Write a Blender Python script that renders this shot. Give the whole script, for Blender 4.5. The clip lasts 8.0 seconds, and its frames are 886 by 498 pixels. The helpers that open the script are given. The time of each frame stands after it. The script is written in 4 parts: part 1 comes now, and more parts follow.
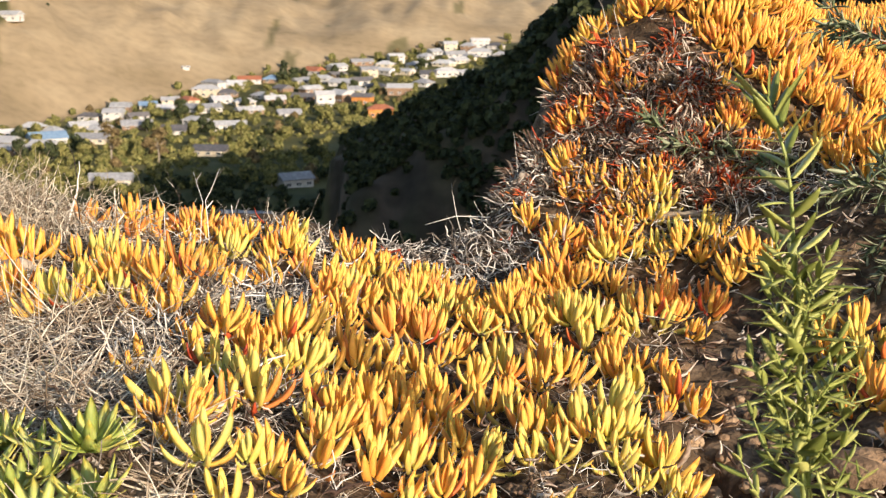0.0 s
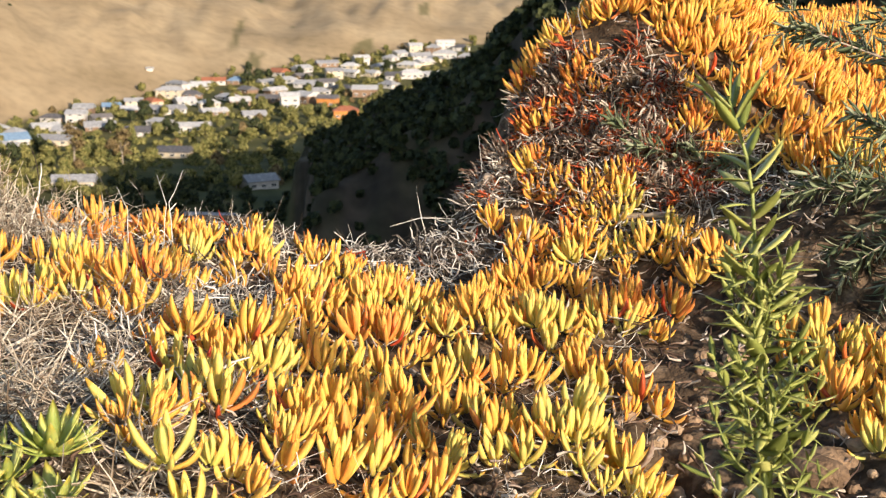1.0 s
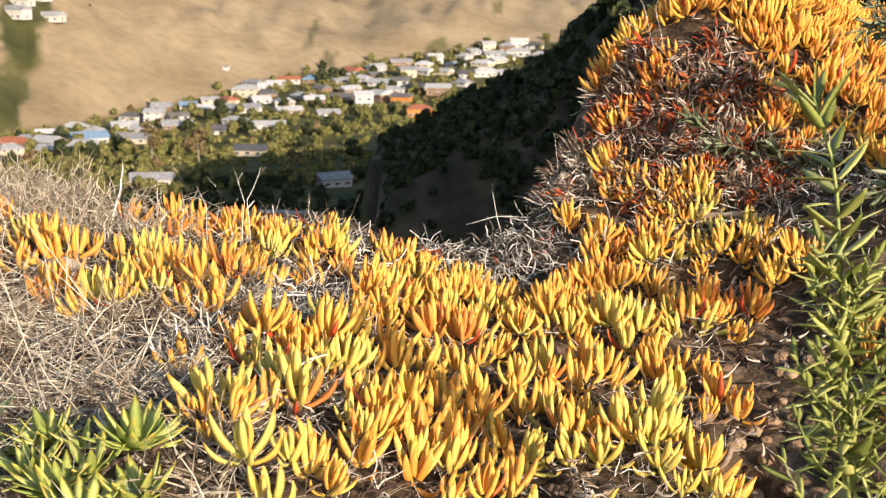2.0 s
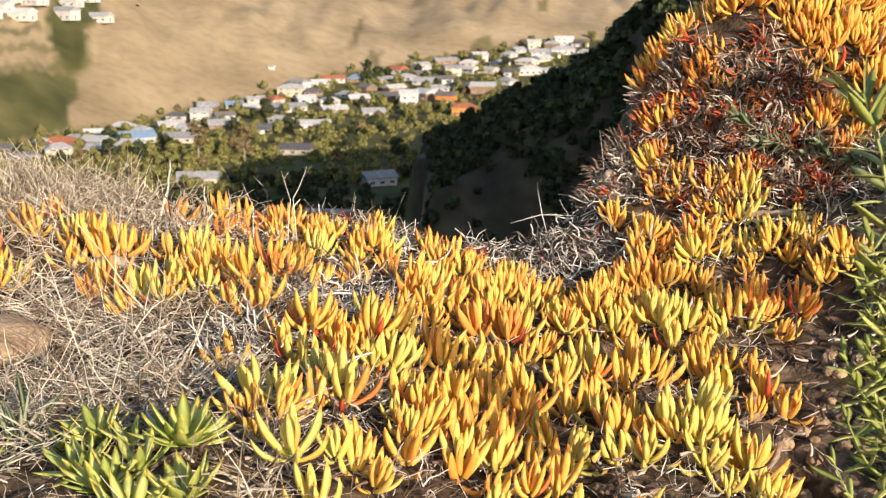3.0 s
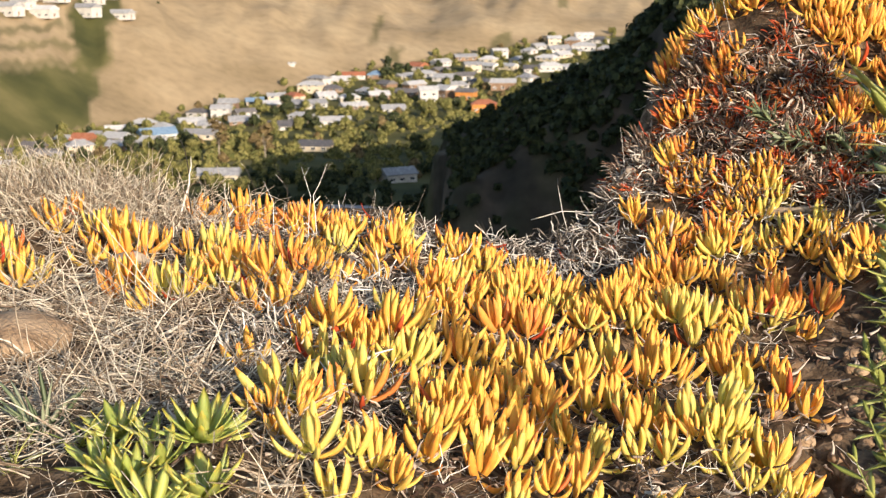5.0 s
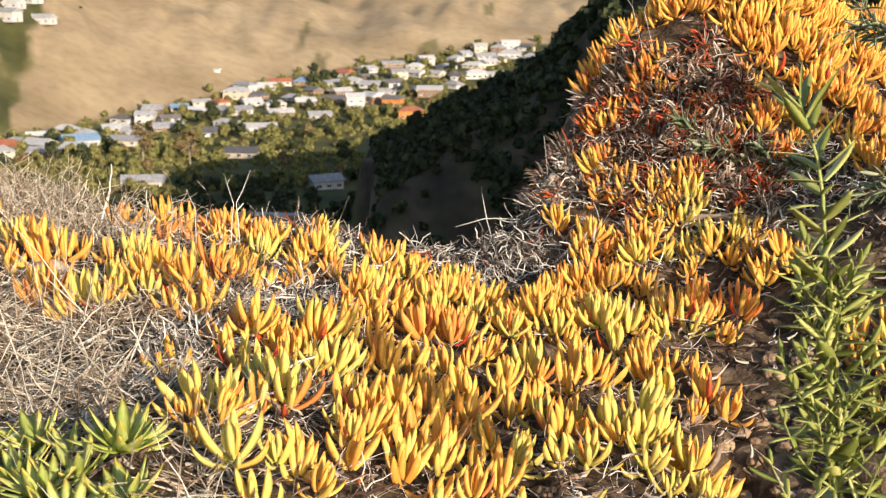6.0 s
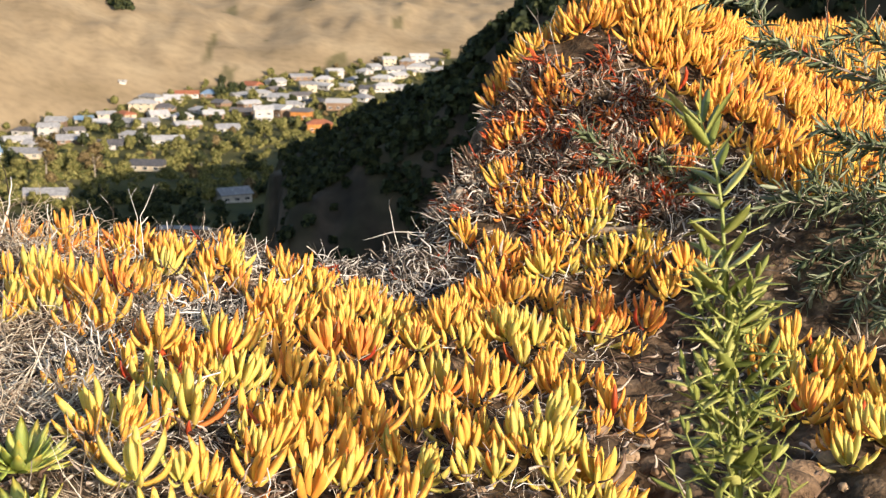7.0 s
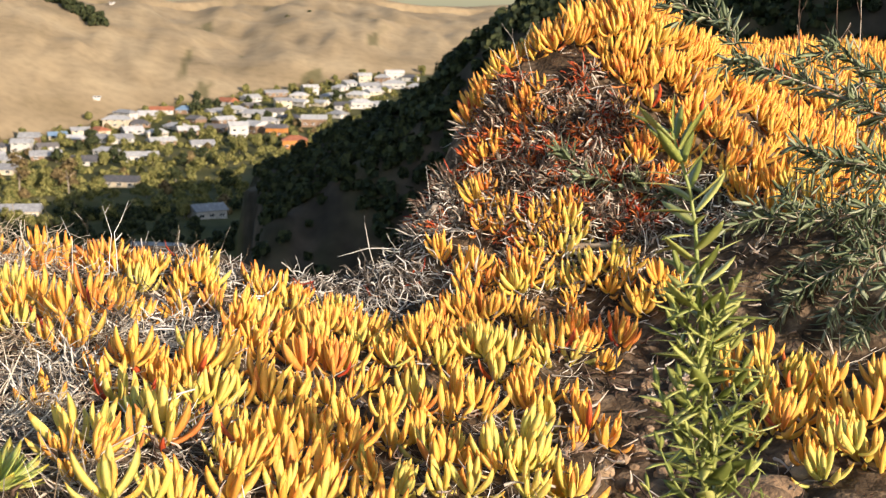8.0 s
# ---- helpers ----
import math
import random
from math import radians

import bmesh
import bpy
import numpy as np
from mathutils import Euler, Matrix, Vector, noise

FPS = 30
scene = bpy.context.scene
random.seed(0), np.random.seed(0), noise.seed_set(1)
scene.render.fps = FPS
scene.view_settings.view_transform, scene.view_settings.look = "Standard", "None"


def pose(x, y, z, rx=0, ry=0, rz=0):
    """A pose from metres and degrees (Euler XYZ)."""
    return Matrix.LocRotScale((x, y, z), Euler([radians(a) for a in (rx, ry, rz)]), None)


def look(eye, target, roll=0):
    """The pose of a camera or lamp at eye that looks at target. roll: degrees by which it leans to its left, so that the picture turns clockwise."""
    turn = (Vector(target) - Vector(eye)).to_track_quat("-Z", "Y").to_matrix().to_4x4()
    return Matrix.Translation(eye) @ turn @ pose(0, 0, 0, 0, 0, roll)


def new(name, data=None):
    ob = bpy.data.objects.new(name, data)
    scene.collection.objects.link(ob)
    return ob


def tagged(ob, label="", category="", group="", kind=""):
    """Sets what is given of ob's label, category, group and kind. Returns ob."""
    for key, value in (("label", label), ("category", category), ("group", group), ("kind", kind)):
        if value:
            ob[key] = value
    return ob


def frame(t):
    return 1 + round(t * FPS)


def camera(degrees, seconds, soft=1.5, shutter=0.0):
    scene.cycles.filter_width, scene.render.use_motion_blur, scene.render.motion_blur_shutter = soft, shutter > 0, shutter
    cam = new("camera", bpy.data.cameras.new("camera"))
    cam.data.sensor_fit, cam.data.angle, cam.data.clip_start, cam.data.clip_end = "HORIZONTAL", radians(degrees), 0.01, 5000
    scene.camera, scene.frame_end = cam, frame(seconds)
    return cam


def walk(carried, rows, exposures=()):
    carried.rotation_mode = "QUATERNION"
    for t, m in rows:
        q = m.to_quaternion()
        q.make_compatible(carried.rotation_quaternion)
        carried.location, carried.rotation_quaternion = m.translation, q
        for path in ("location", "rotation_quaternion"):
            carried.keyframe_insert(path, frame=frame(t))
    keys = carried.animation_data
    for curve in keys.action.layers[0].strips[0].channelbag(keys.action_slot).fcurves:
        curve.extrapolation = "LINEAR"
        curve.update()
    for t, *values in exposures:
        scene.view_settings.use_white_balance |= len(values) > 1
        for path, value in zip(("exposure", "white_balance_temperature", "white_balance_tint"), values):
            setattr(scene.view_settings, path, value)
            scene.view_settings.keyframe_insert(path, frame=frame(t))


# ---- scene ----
cam = camera(37.3, 8.0, 1.25)
ROWS = [
    (0, 0.0000, 0.0000, 0.7000, 78.000, 0.000, 0.000),
    (0.5, 0.0020, -0.0008, 0.6997, 78.041, -0.142, -0.936),
    (1, 0.0016, -0.0013, 0.7004, 78.075, -0.222, -1.492),
    (1.5, -0.0018, 0.0002, 0.6997, 78.001, 0.019, -0.022),
    (1.7, -0.0033, -0.0002, 0.7004, 78.002, 0.083, 0.737),
    (3, -0.0055, -0.0012, 0.7002, 77.949, 0.580, 3.571),
    (3.5, -0.0062, -0.0005, 0.7000, 77.861, 0.719, 4.289),
    (4, -0.0066, -0.0007, 0.7002, 77.803, 0.764, 4.702),
    (5.3, -0.0050, -0.0005, 0.7003, 77.820, 0.630, 4.110),
    (5.5, -0.0035, -0.0009, 0.7005, 77.892, 0.534, 3.457),
    (6, 0.0003, -0.0008, 0.7008, 78.086, 0.201, 1.290),
    (6.5, 0.0034, -0.0009, 0.7009, 78.345, -0.127, -0.932),
    (7, 0.0045, -0.0002, 0.7016, 78.662, -0.396, -2.616),
    (7.5, 0.0051, -0.0013, 0.7017, 79.120, -0.574, -3.624),
    (8, 0.0048, -0.0029, 0.7021, 79.382, -0.567, -3.679),
]
cam.data.dof.use_dof, cam.data.dof.focus_distance, cam.data.dof.aperture_fstop = True, 1.95, 18.0
walk(cam, [(t, pose(x, y, z, rx, ry, rz)) for t, x, y, z, rx, ry, rz in ROWS], [(0, 0.42), (8, 0.42)])

# ---- light: a low warm sun behind the camera's right shoulder, and a clear sky ----
SUN_UP, SUN_AZ = 15.5, 147.0  # degrees above the horizon; clockwise from +y
sun = new("sun", bpy.data.lights.new("sun", "SUN"))
sun.data.energy, sun.data.angle, sun.data.color = 5.1, radians(0.6), (1.0, 0.83, 0.665)
_sd = Vector((math.sin(radians(SUN_AZ)) * math.cos(radians(SUN_UP)), math.cos(radians(SUN_AZ)) * math.cos(radians(SUN_UP)), math.sin(radians(SUN_UP))))
sun.matrix_basis = look(_sd * 50, (0, 0, 0))
world = bpy.data.worlds.new("world")
scene.world = world
world.use_nodes = True
_n = world.node_tree.nodes
_sky = _n.new("ShaderNodeTexSky")
_sky.sky_type, _sky.sun_disc = "NISHITA", False
_sky.sun_elevation, _sky.sun_rotation = radians(SUN_UP), radians(SUN_AZ)
world.node_tree.links.new(_sky.outputs[0], _n["Background"].inputs[0])
_n["Background"].inputs[1].default_value = 0.13


# ---- materials ----
def ramp_of(nodes, stops):
    r = nodes.new("ShaderNodeValToRGB")
    els = r.color_ramp.elements
    while len(els) < len(stops):
        els.new(0.5)
    for e, (p, c) in zip(els, stops):
        e.position, e.color = p, (*c, 1)
    return r


def material(name, stops, scale=20.0, rough=0.8, bump=0.3, fine=120.0, vary=0.25, detail=6.0, depth=0.01, along=None, spread=0.0, gloss=0.35):
    """Mottled surface: a colour ramp over noise, finer grain in value and relief, and a shift for each object and island.
    along: stops of a second ramp that runs along the UV's first axis and multiplies the colour."""
    m = bpy.data.materials.new(name)
    m.use_nodes = True
    nt = m.node_tree
    nd, ln = nt.nodes, nt.links.new
    b = nd["Principled BSDF"]
    geo, info, tc = nd.new("ShaderNodeNewGeometry"), nd.new("ShaderNodeObjectInfo"), nd.new("ShaderNodeTexCoord")
    n1, n2 = nd.new("ShaderNodeTexNoise"), nd.new("ShaderNodeTexNoise")
    n1.inputs["Scale"].default_value, n1.inputs["Detail"].default_value = scale, detail
    n2.inputs["Scale"].default_value, n2.inputs["Detail"].default_value = fine, 3
    for n in (n1, n2):
        ln(geo.outputs["Position"], n.inputs["Vector"])
    add = nd.new("ShaderNodeMath")
    add.operation = "ADD"
    ln(info.outputs["Random"], add.inputs[0])
    ln(geo.outputs["Random Per Island"], add.inputs[1])
    fr = nd.new("ShaderNodeMath")
    fr.operation = "FRACT"
    ln(add.outputs[0], fr.inputs[0])
    mix = nd.new("ShaderNodeMath")
    mix.operation = "MULTIPLY_ADD"
    ln(fr.outputs[0], mix.inputs[0])
    mix.inputs[1].default_value = spread
    ln(n1.outputs[0], mix.inputs[2])
    sub = nd.new("ShaderNodeMath")
    sub.operation = "SUBTRACT"
    ln(mix.outputs[0], sub.inputs[0])
    sub.inputs[1].default_value = spread / 2
    r = ramp_of(nd, stops)
    ln(sub.outputs[0], r.inputs[0])
    hsv = nd.new("ShaderNodeHueSaturation")
    val = nd.new("ShaderNodeMath")
    val.operation = "MULTIPLY_ADD"
    ln(n2.outputs[0], val.inputs[0])
    val.inputs[1].default_value, val.inputs[2].default_value = vary * 2, 1 - vary
    ln(val.outputs[0], hsv.inputs["Value"])
    out = r.outputs[0]
    if along:
        uv = nd.new("ShaderNodeSeparateXYZ")
        ln(tc.outputs["UV"], uv.inputs[0])
        wob = nd.new("ShaderNodeMath")
        wob.operation = "MULTIPLY_ADD"
        ln(fr.outputs[0], wob.inputs[0])
        wob.inputs[1].default_value = 0.16
        ln(uv.outputs[0], wob.inputs[2])
        r2 = ramp_of(nd, along)
        ln(wob.outputs[0], r2.inputs[0])
        mul = nd.new("ShaderNodeMix")
        mul.data_type, mul.blend_type = "RGBA", "MULTIPLY"
        mul.inputs[0].default_value = 1.0
        ln(out, mul.inputs[6])
        ln(r2.outputs[0], mul.inputs[7])
        out = mul.outputs[2]
    ln(out, hsv.inputs["Color"])
    ln(hsv.outputs[0], b.inputs["Base Color"])
    b.inputs["Roughness"].default_value = rough
    b.inputs["Specular IOR Level"].default_value = gloss
    if bump:
        bp = nd.new("ShaderNodeBump")
        bp.inputs["Strength"].default_value, bp.inputs["Distance"].default_value = bump, depth
        ln(n2.outputs[0], bp.inputs["Height"])
        ln(bp.outputs[0], b.inputs["Normal"])
    return m


TIP = [(0.0, (0.78, 0.92, 0.75)), (0.3, (1, 1, 1)), (0.96, (1, 1, 1)), (1.0, (0.95, 0.66, 0.50))]
M_LEAF = {
    "yellow": material("leaf_yellow", [(0.2, (0.79, 0.36, 0.07)), (0.5, (0.81, 0.475, 0.10)), (0.8, (0.76, 0.53, 0.13))], 5, 0.5, 0.15, 160, 0.12, 3, 0.002, TIP, 0.5, 0.2),
    "lime": material("leaf_lime", [(0.2, (0.70, 0.53, 0.12)), (0.5, (0.74, 0.58, 0.15)), (0.8, (0.56, 0.52, 0.15))], 6, 0.5, 0.15, 160, 0.12, 3, 0.002, TIP, 0.5, 0.2),
    "orange": material("leaf_orange", [(0.25, (0.70, 0.24, 0.06)), (0.5, (0.76, 0.38, 0.09)), (0.75, (0.76, 0.46, 0.10))], 6, 0.5, 0.15, 160, 0.12, 3, 0.002, TIP, 0.6, 0.2),
    "red": material("leaf_red", [(0.25, (0.40, 0.05, 0.02)), (0.5, (0.60, 0.12, 0.035)), (0.75, (0.62, 0.22, 0.06))], 9, 0.5, 0.2, 160, 0.15, 3, 0.002, None, 0.6),
    "dead": material("leaf_dead", [(0.25, (0.06, 0.035, 0.025)), (0.5, (0.20, 0.13, 0.09)), (0.78, (0.60, 0.52, 0.43))], 30, 0.85, 0.4, 200, 0.2, 3, 0.003, None, 0.7),
    "rosette": material("leaf_rosette", [(0.25, (0.24, 0.30, 0.07)), (0.5, (0.40, 0.44, 0.12)), (0.75, (0.56, 0.55, 0.19))], 14, 0.45, 0.15, 120, 0.15, 3, 0.002, [(0.0, (1.0, 1.0, 0.8)), (0.8, (1, 1, 1)), (1.0, (1.0, 0.8, 0.5))], 0.5),
}
for _tone in ("yellow", "lime", "orange", "rosette"):
    _b = M_LEAF[_tone].node_tree.nodes["Principled BSDF"]
    _b.inputs["Subsurface Weight"].default_value, _b.inputs["Subsurface Scale"].default_value = 0.25, 0.006
    _b.inputs["Subsurface Radius"].default_value = (1.0, 0.6, 0.2)
M_STRAW = material("straw", [(0.25, (0.22, 0.16, 0.105)), (0.5, (0.54, 0.45, 0.34)), (0.75, (0.80, 0.73, 0.60))], 25, 0.7, 0, 150, 0.15, 2, 0.002, None, 0.8)
M_TWIG = material("dead_twig", [(0.25, (0.05, 0.04, 0.032)), (0.5, (0.32, 0.28, 0.24)), (0.72, (0.82, 0.78, 0.71))], 30, 0.85, 0.4, 220, 0.2, 3, 0.003, None, 0.8)
M_GREEN = material("plant_green", [(0.25, (0.15, 0.18, 0.04)), (0.5, (0.28, 0.31, 0.08)), (0.75, (0.46, 0.46, 0.15))], 18, 0.45, 0.2, 150, 0.15, 3, 0.002, None, 0.6)
M_STEM = material("plant_stem", [(0.3, (0.22, 0.28, 0.07)), (0.7, (0.34, 0.36, 0.12))], 30, 0.55, 0.2, 200, 0.15, 3, 0.002)
M_SHRUB = material("shrub_leaf", [(0.25, (0.09, 0.12, 0.06)), (0.5, (0.17, 0.21, 0.11)), (0.75, (0.32, 0.35, 0.23))], 18, 0.5, 0.2, 150, 0.15, 3, 0.002, None, 0.7)
M_WOOD = material("weathered_wood", [(0.25, (0.20, 0.15, 0.11)), (0.5, (0.38, 0.31, 0.24)), (0.75, (0.52, 0.45, 0.36))], 40, 0.8, 0.5, 180, 0.2, 4, 0.004)
M_SOIL = material("soil_clod", [(0.25, (0.14, 0.09, 0.055)), (0.5, (0.30, 0.20, 0.12)), (0.75, (0.46, 0.33, 0.21))], 22, 0.95, 0.7, 140, 0.25, 5, 0.008, None, 0.4)


# ---- the ground: one sheet from the bank at the camera's feet down to the valley and over to the far hills ----
def ss(t):
    t = np.clip(t, 0, 1)
    return t * t * (3 - 2 * t)


def hashed(ix, iy, seed):
    v = np.sin(ix * 127.1 + iy * 311.7 + seed * 74.7) * 43758.5453
    return v - np.floor(v)


def value_noise(x, y, seed=0):
    ix, iy = np.floor(x), np.floor(y)
    fx, fy = ss(x - ix), ss(y - iy)
    a, b = hashed(ix, iy, seed), hashed(ix + 1, iy, seed)
    c, d = hashed(ix, iy + 1, seed), hashed(ix + 1, iy + 1, seed)
    return (a + (b - a) * fx) * (1 - fy) + (c + (d - c) * fx) * fy - 0.5


def fbm(x, y, octaves=4, seed=0):
    total, amp = 0.0, 1.0
    for k in range(octaves):
        total = total + amp * value_noise(x * 2 ** k, y * 2 ** k, seed + k)
        amp *= 0.5
    return total


def bank(x, y):
    """The near bank: a swell, a gully, a mound and a raised right side."""
    z = 0.03 + 0.115 * ss((0.10 - x) / 0.5) + 0.03 * (y - 2)
    z = z + 0.05 * np.exp(-((x + 0.2) / 0.35) ** 2 - ((y - 1.35) / 0.3) ** 2)
    z = z - 0.05 * np.exp(-((x - 0.42) / 0.16) ** 2 - ((y - 1.75) / 0.35) ** 2)
    z = z + 0.075 * np.exp(-((x + 1.05) / 0.28) ** 2 - ((y - 2.6) / 0.25) ** 2)
    z = z - 0.018 * ss((y - 2.1) / 0.6) * ss((0.0 - x) / 0.3) - 0.05 * np.exp(-((x + 0.12) / 0.22) ** 2) * ss((y - 2.25) / 0.45)
    z = z - 0.11 * np.exp(-((x - 0.37) / 0.055) ** 2 - ((y - 1.80) / 0.07) ** 2)
    r2 = ((x - 0.523) / np.where(x < 0.523, 0.375, 0.393)) ** 2 + ((y - 3.171) / 0.332) ** 2
    z = z + 0.54 * np.exp(-np.minimum(r2, 30) ** 1.139)
    return z + ss((x - 0.42) / 0.52) * (0.05 * ss((y - 1.9) / 0.4) + 0.159 * ss((y - 2.28) / 0.2) + 0.2 * ss((y - 2.9) / 1.3))


def floor_z(r):
    return -72 + 24 * ss((r - 600) / 400)


def hill_base(a):
    return 560 + 14.5 * (np.clip(a, -60, 40) + 23)


def hill_slope(a, r):
    """0 at the foot of the hills across the valley, 1 at their crest."""
    rb = hill_base(a)
    return np.clip((r - rb) / (330 + 4 * (np.clip(a, -40, 40) + 23)), 0, 1.6)


def land(x, y):
    r, a = np.hypot(x, y), np.degrees(np.arctan2(x, y))
    rim = 2.85 + 0.9 * ss((a - 1) / 8) + 1.6 * ss((a - 10) / 8) - 0.1 * ss((-a - 12) / 10)
    front = 1 - ss((np.abs(a) - 100) / 30)
    grain = 0.024 * fbm(x * 7, y * 7, 4, 3) + 0.016 * fbm(x * 28, y * 28, 3, 9) * ss((x + 0.1) / 0.3) + 0.006 * fbm(x * 30, y * 30, 2, 9)
    near = bank(x, np.clip(y, 1.0, 5.5)) + grain * (r < 8)
    far = floor_z(r) + 3 * fbm(x / 60, y / 60, 3, 5) * ss((r - 200) / 200)
    s = hill_slope(a, r)
    top = 1 + 20 * ss((-11 - a) / 7) + 6 * fbm(a / 6, a * 0 + 3, 2, 8)
    gully = fbm(a * 0.42 + s * 1.2, s * 2.1 + 4, 4, 12) * 15 * ss(s * 3) * ss((1.5 - s) * 2)
    gully = gully - 3 * np.abs(fbm(a * 0.9 - s * 2.2, s * 2.6 + 9, 4, 61)) * ss(s * 4) * ss((1.2 - s) * 3)
    rise = np.where(s <= 1, 1 - (1 - np.minimum(s, 1)) ** 1.35, 1 - 0.5 * (s - 1))
    far = far + (top - floor_z(r)) * rise + gully * np.where(s > 0.9, 0.25, 1)
    # the spur that runs out of our own hillside
    crest = -40 + 13.5 * ss((a + 5) / 6) + 23 * ss((a - 0.3) / 8.0) + 10 * ss((a - 7) / 16) + 6 * fbm(x / 25, y / 25, 3, 21)
    body = ss((r - 205 + 14 * fbm(x / 18, y / 30, 3, 2)) / 42) * (1 - ss((r - 300) / 160)) * ss((a + 5.2 + 1.1 * fbm(r / 12, a * 0, 3, 6)) / 1.0) * (1 - ss((a - 100) / 25))
    far = np.maximum(far, floor_z(r) + (crest - floor_z(r)) * body)
    # a hill right of the view, added unseen to shade the valley and spur
    side = 31 * (1 + 0.5 * ss((r - 200) / 100)) * ss((a - 24) / 17) * ss((r - 14) / 120) * (1 - ss((r - 390) / 120)) * (1 - ss((a - 92) / 28))
    drop = near - 0.95 * np.maximum(r - rim, 0) ** 1.02
    z = np.where(r < rim, near, np.maximum(far, drop))
    z = np.where(r >= rim, np.maximum(z, np.where(side > 0.05, side, -1e4)), z)
    flat = near + 0.02 * (r - 3)
    return np.where(r < 3, near, z * front + np.minimum(flat, 6) * (1 - front))


def height(x, y):
    return float(land(np.array([float(x)]), np.array([float(y)]))[0])


# heights of the near bank on a fine grid, for quick look-up
_GX, _GY = np.arange(-3.0, 3.5, 0.01), np.arange(0.4, 6.0, 0.01)
_GZ = land(*np.meshgrid(_GX, _GY))


def near_z(x, y):
    fx, fy = (x + 3.0) / 0.01, (y - 0.4) / 0.01
    i, j = min(max(int(fx), 0), len(_GX) - 2), min(max(int(fy), 0), len(_GY) - 2)
    u, v = fx - i, fy - j
    return float((_GZ[j, i] * (1 - u) + _GZ[j, i + 1] * u) * (1 - v) + (_GZ[j + 1, i] * (1 - u) + _GZ[j + 1, i + 1] * u) * v)


def ground_material():
    """Soil by the bank; dry grass hills, green fields and, on the spur, bare cliff darkened to paint its shade farther
    out.
    """
    m = bpy.data.materials.new("ground")
    m.use_nodes = True
    nt = m.node_tree
    nd, ln = nt.nodes, nt.links.new
    b = nd["Principled BSDF"]
    b.inputs["Roughness"].default_value, b.inputs["Specular IOR Level"].default_value = 0.95, 0.2
    geo = nd.new("ShaderNodeNewGeometry")
    att = nd.new("ShaderNodeVertexColor")
    att.layer_name = "cover"
    sep = nd.new("ShaderNodeSeparateColor")
    ln(att.outputs[0], sep.inputs[0])

    def tone(scale, stops, detail=6):
        n = nd.new("ShaderNodeTexNoise")
        n.inputs["Scale"].default_value, n.inputs["Detail"].default_value = scale, detail
        ln(geo.outputs["Position"], n.inputs["Vector"])
        r = ramp_of(nd, stops)
        ln(n.outputs[0], r.inputs[0])
        return n, r.outputs[0]

    def over(fac, low, high):
        x = nd.new("ShaderNodeMix")
        x.data_type = "RGBA"
        ln(fac, x.inputs[0])
        ln(low, x.inputs[6])
        ln(high, x.inputs[7])
        return x.outputs[2]

    _, soil = tone(26, [(0.3, (0.03, 0.021, 0.014)), (0.5, (0.10, 0.068, 0.042)), (0.72, (0.30, 0.215, 0.14))], 8)
    _, straw = tone(0.02, [(0.3, (0.30, 0.225, 0.13)), (0.5, (0.385, 0.29, 0.175)), (0.7, (0.46, 0.355, 0.22))], 9)
    _, green = tone(0.03, [(0.3, (0.05, 0.055, 0.02)), (0.5, (0.095, 0.095, 0.033)), (0.7, (0.17, 0.15, 0.06))], 9)
    _, shaded_rock = tone(0.12, [(0.3, (0.035, 0.03, 0.022)), (0.5, (0.075, 0.06, 0.043)), (0.7, (0.14, 0.11, 0.08))], 9)
    _, worn = tone(0.16, [(0.32, (0.88, 0.885, 0.87)), (0.5, (0.99, 0.99, 0.985)), (0.68, (1.06, 1.05, 1.03))], 10)
    mul = nd.new("ShaderNodeMix")
    mul.data_type, mul.blend_type = "RGBA", "MULTIPLY"
    mul.inputs[0].default_value = 1.0
    ln(straw, mul.inputs[6])
    ln(worn, mul.inputs[7])
    col = over(sep.outputs[0], soil, mul.outputs[2])
    col = over(sep.outputs[1], col, green)
    col = over(sep.outputs[2], col, shaded_rock)
    ln(col, b.inputs["Base Color"])
    n3 = nd.new("ShaderNodeTexNoise")
    n3.inputs["Scale"].default_value, n3.inputs["Detail"].default_value = 90, 5
    ln(geo.outputs["Position"], n3.inputs["Vector"])
    bp = nd.new("ShaderNodeBump")
    bp.inputs["Strength"].default_value, bp.inputs["Distance"].default_value = 0.8, 0.01
    ln(n3.outputs[0], bp.inputs["Height"])
    ln(bp.outputs[0], b.inputs["Normal"])
    return m


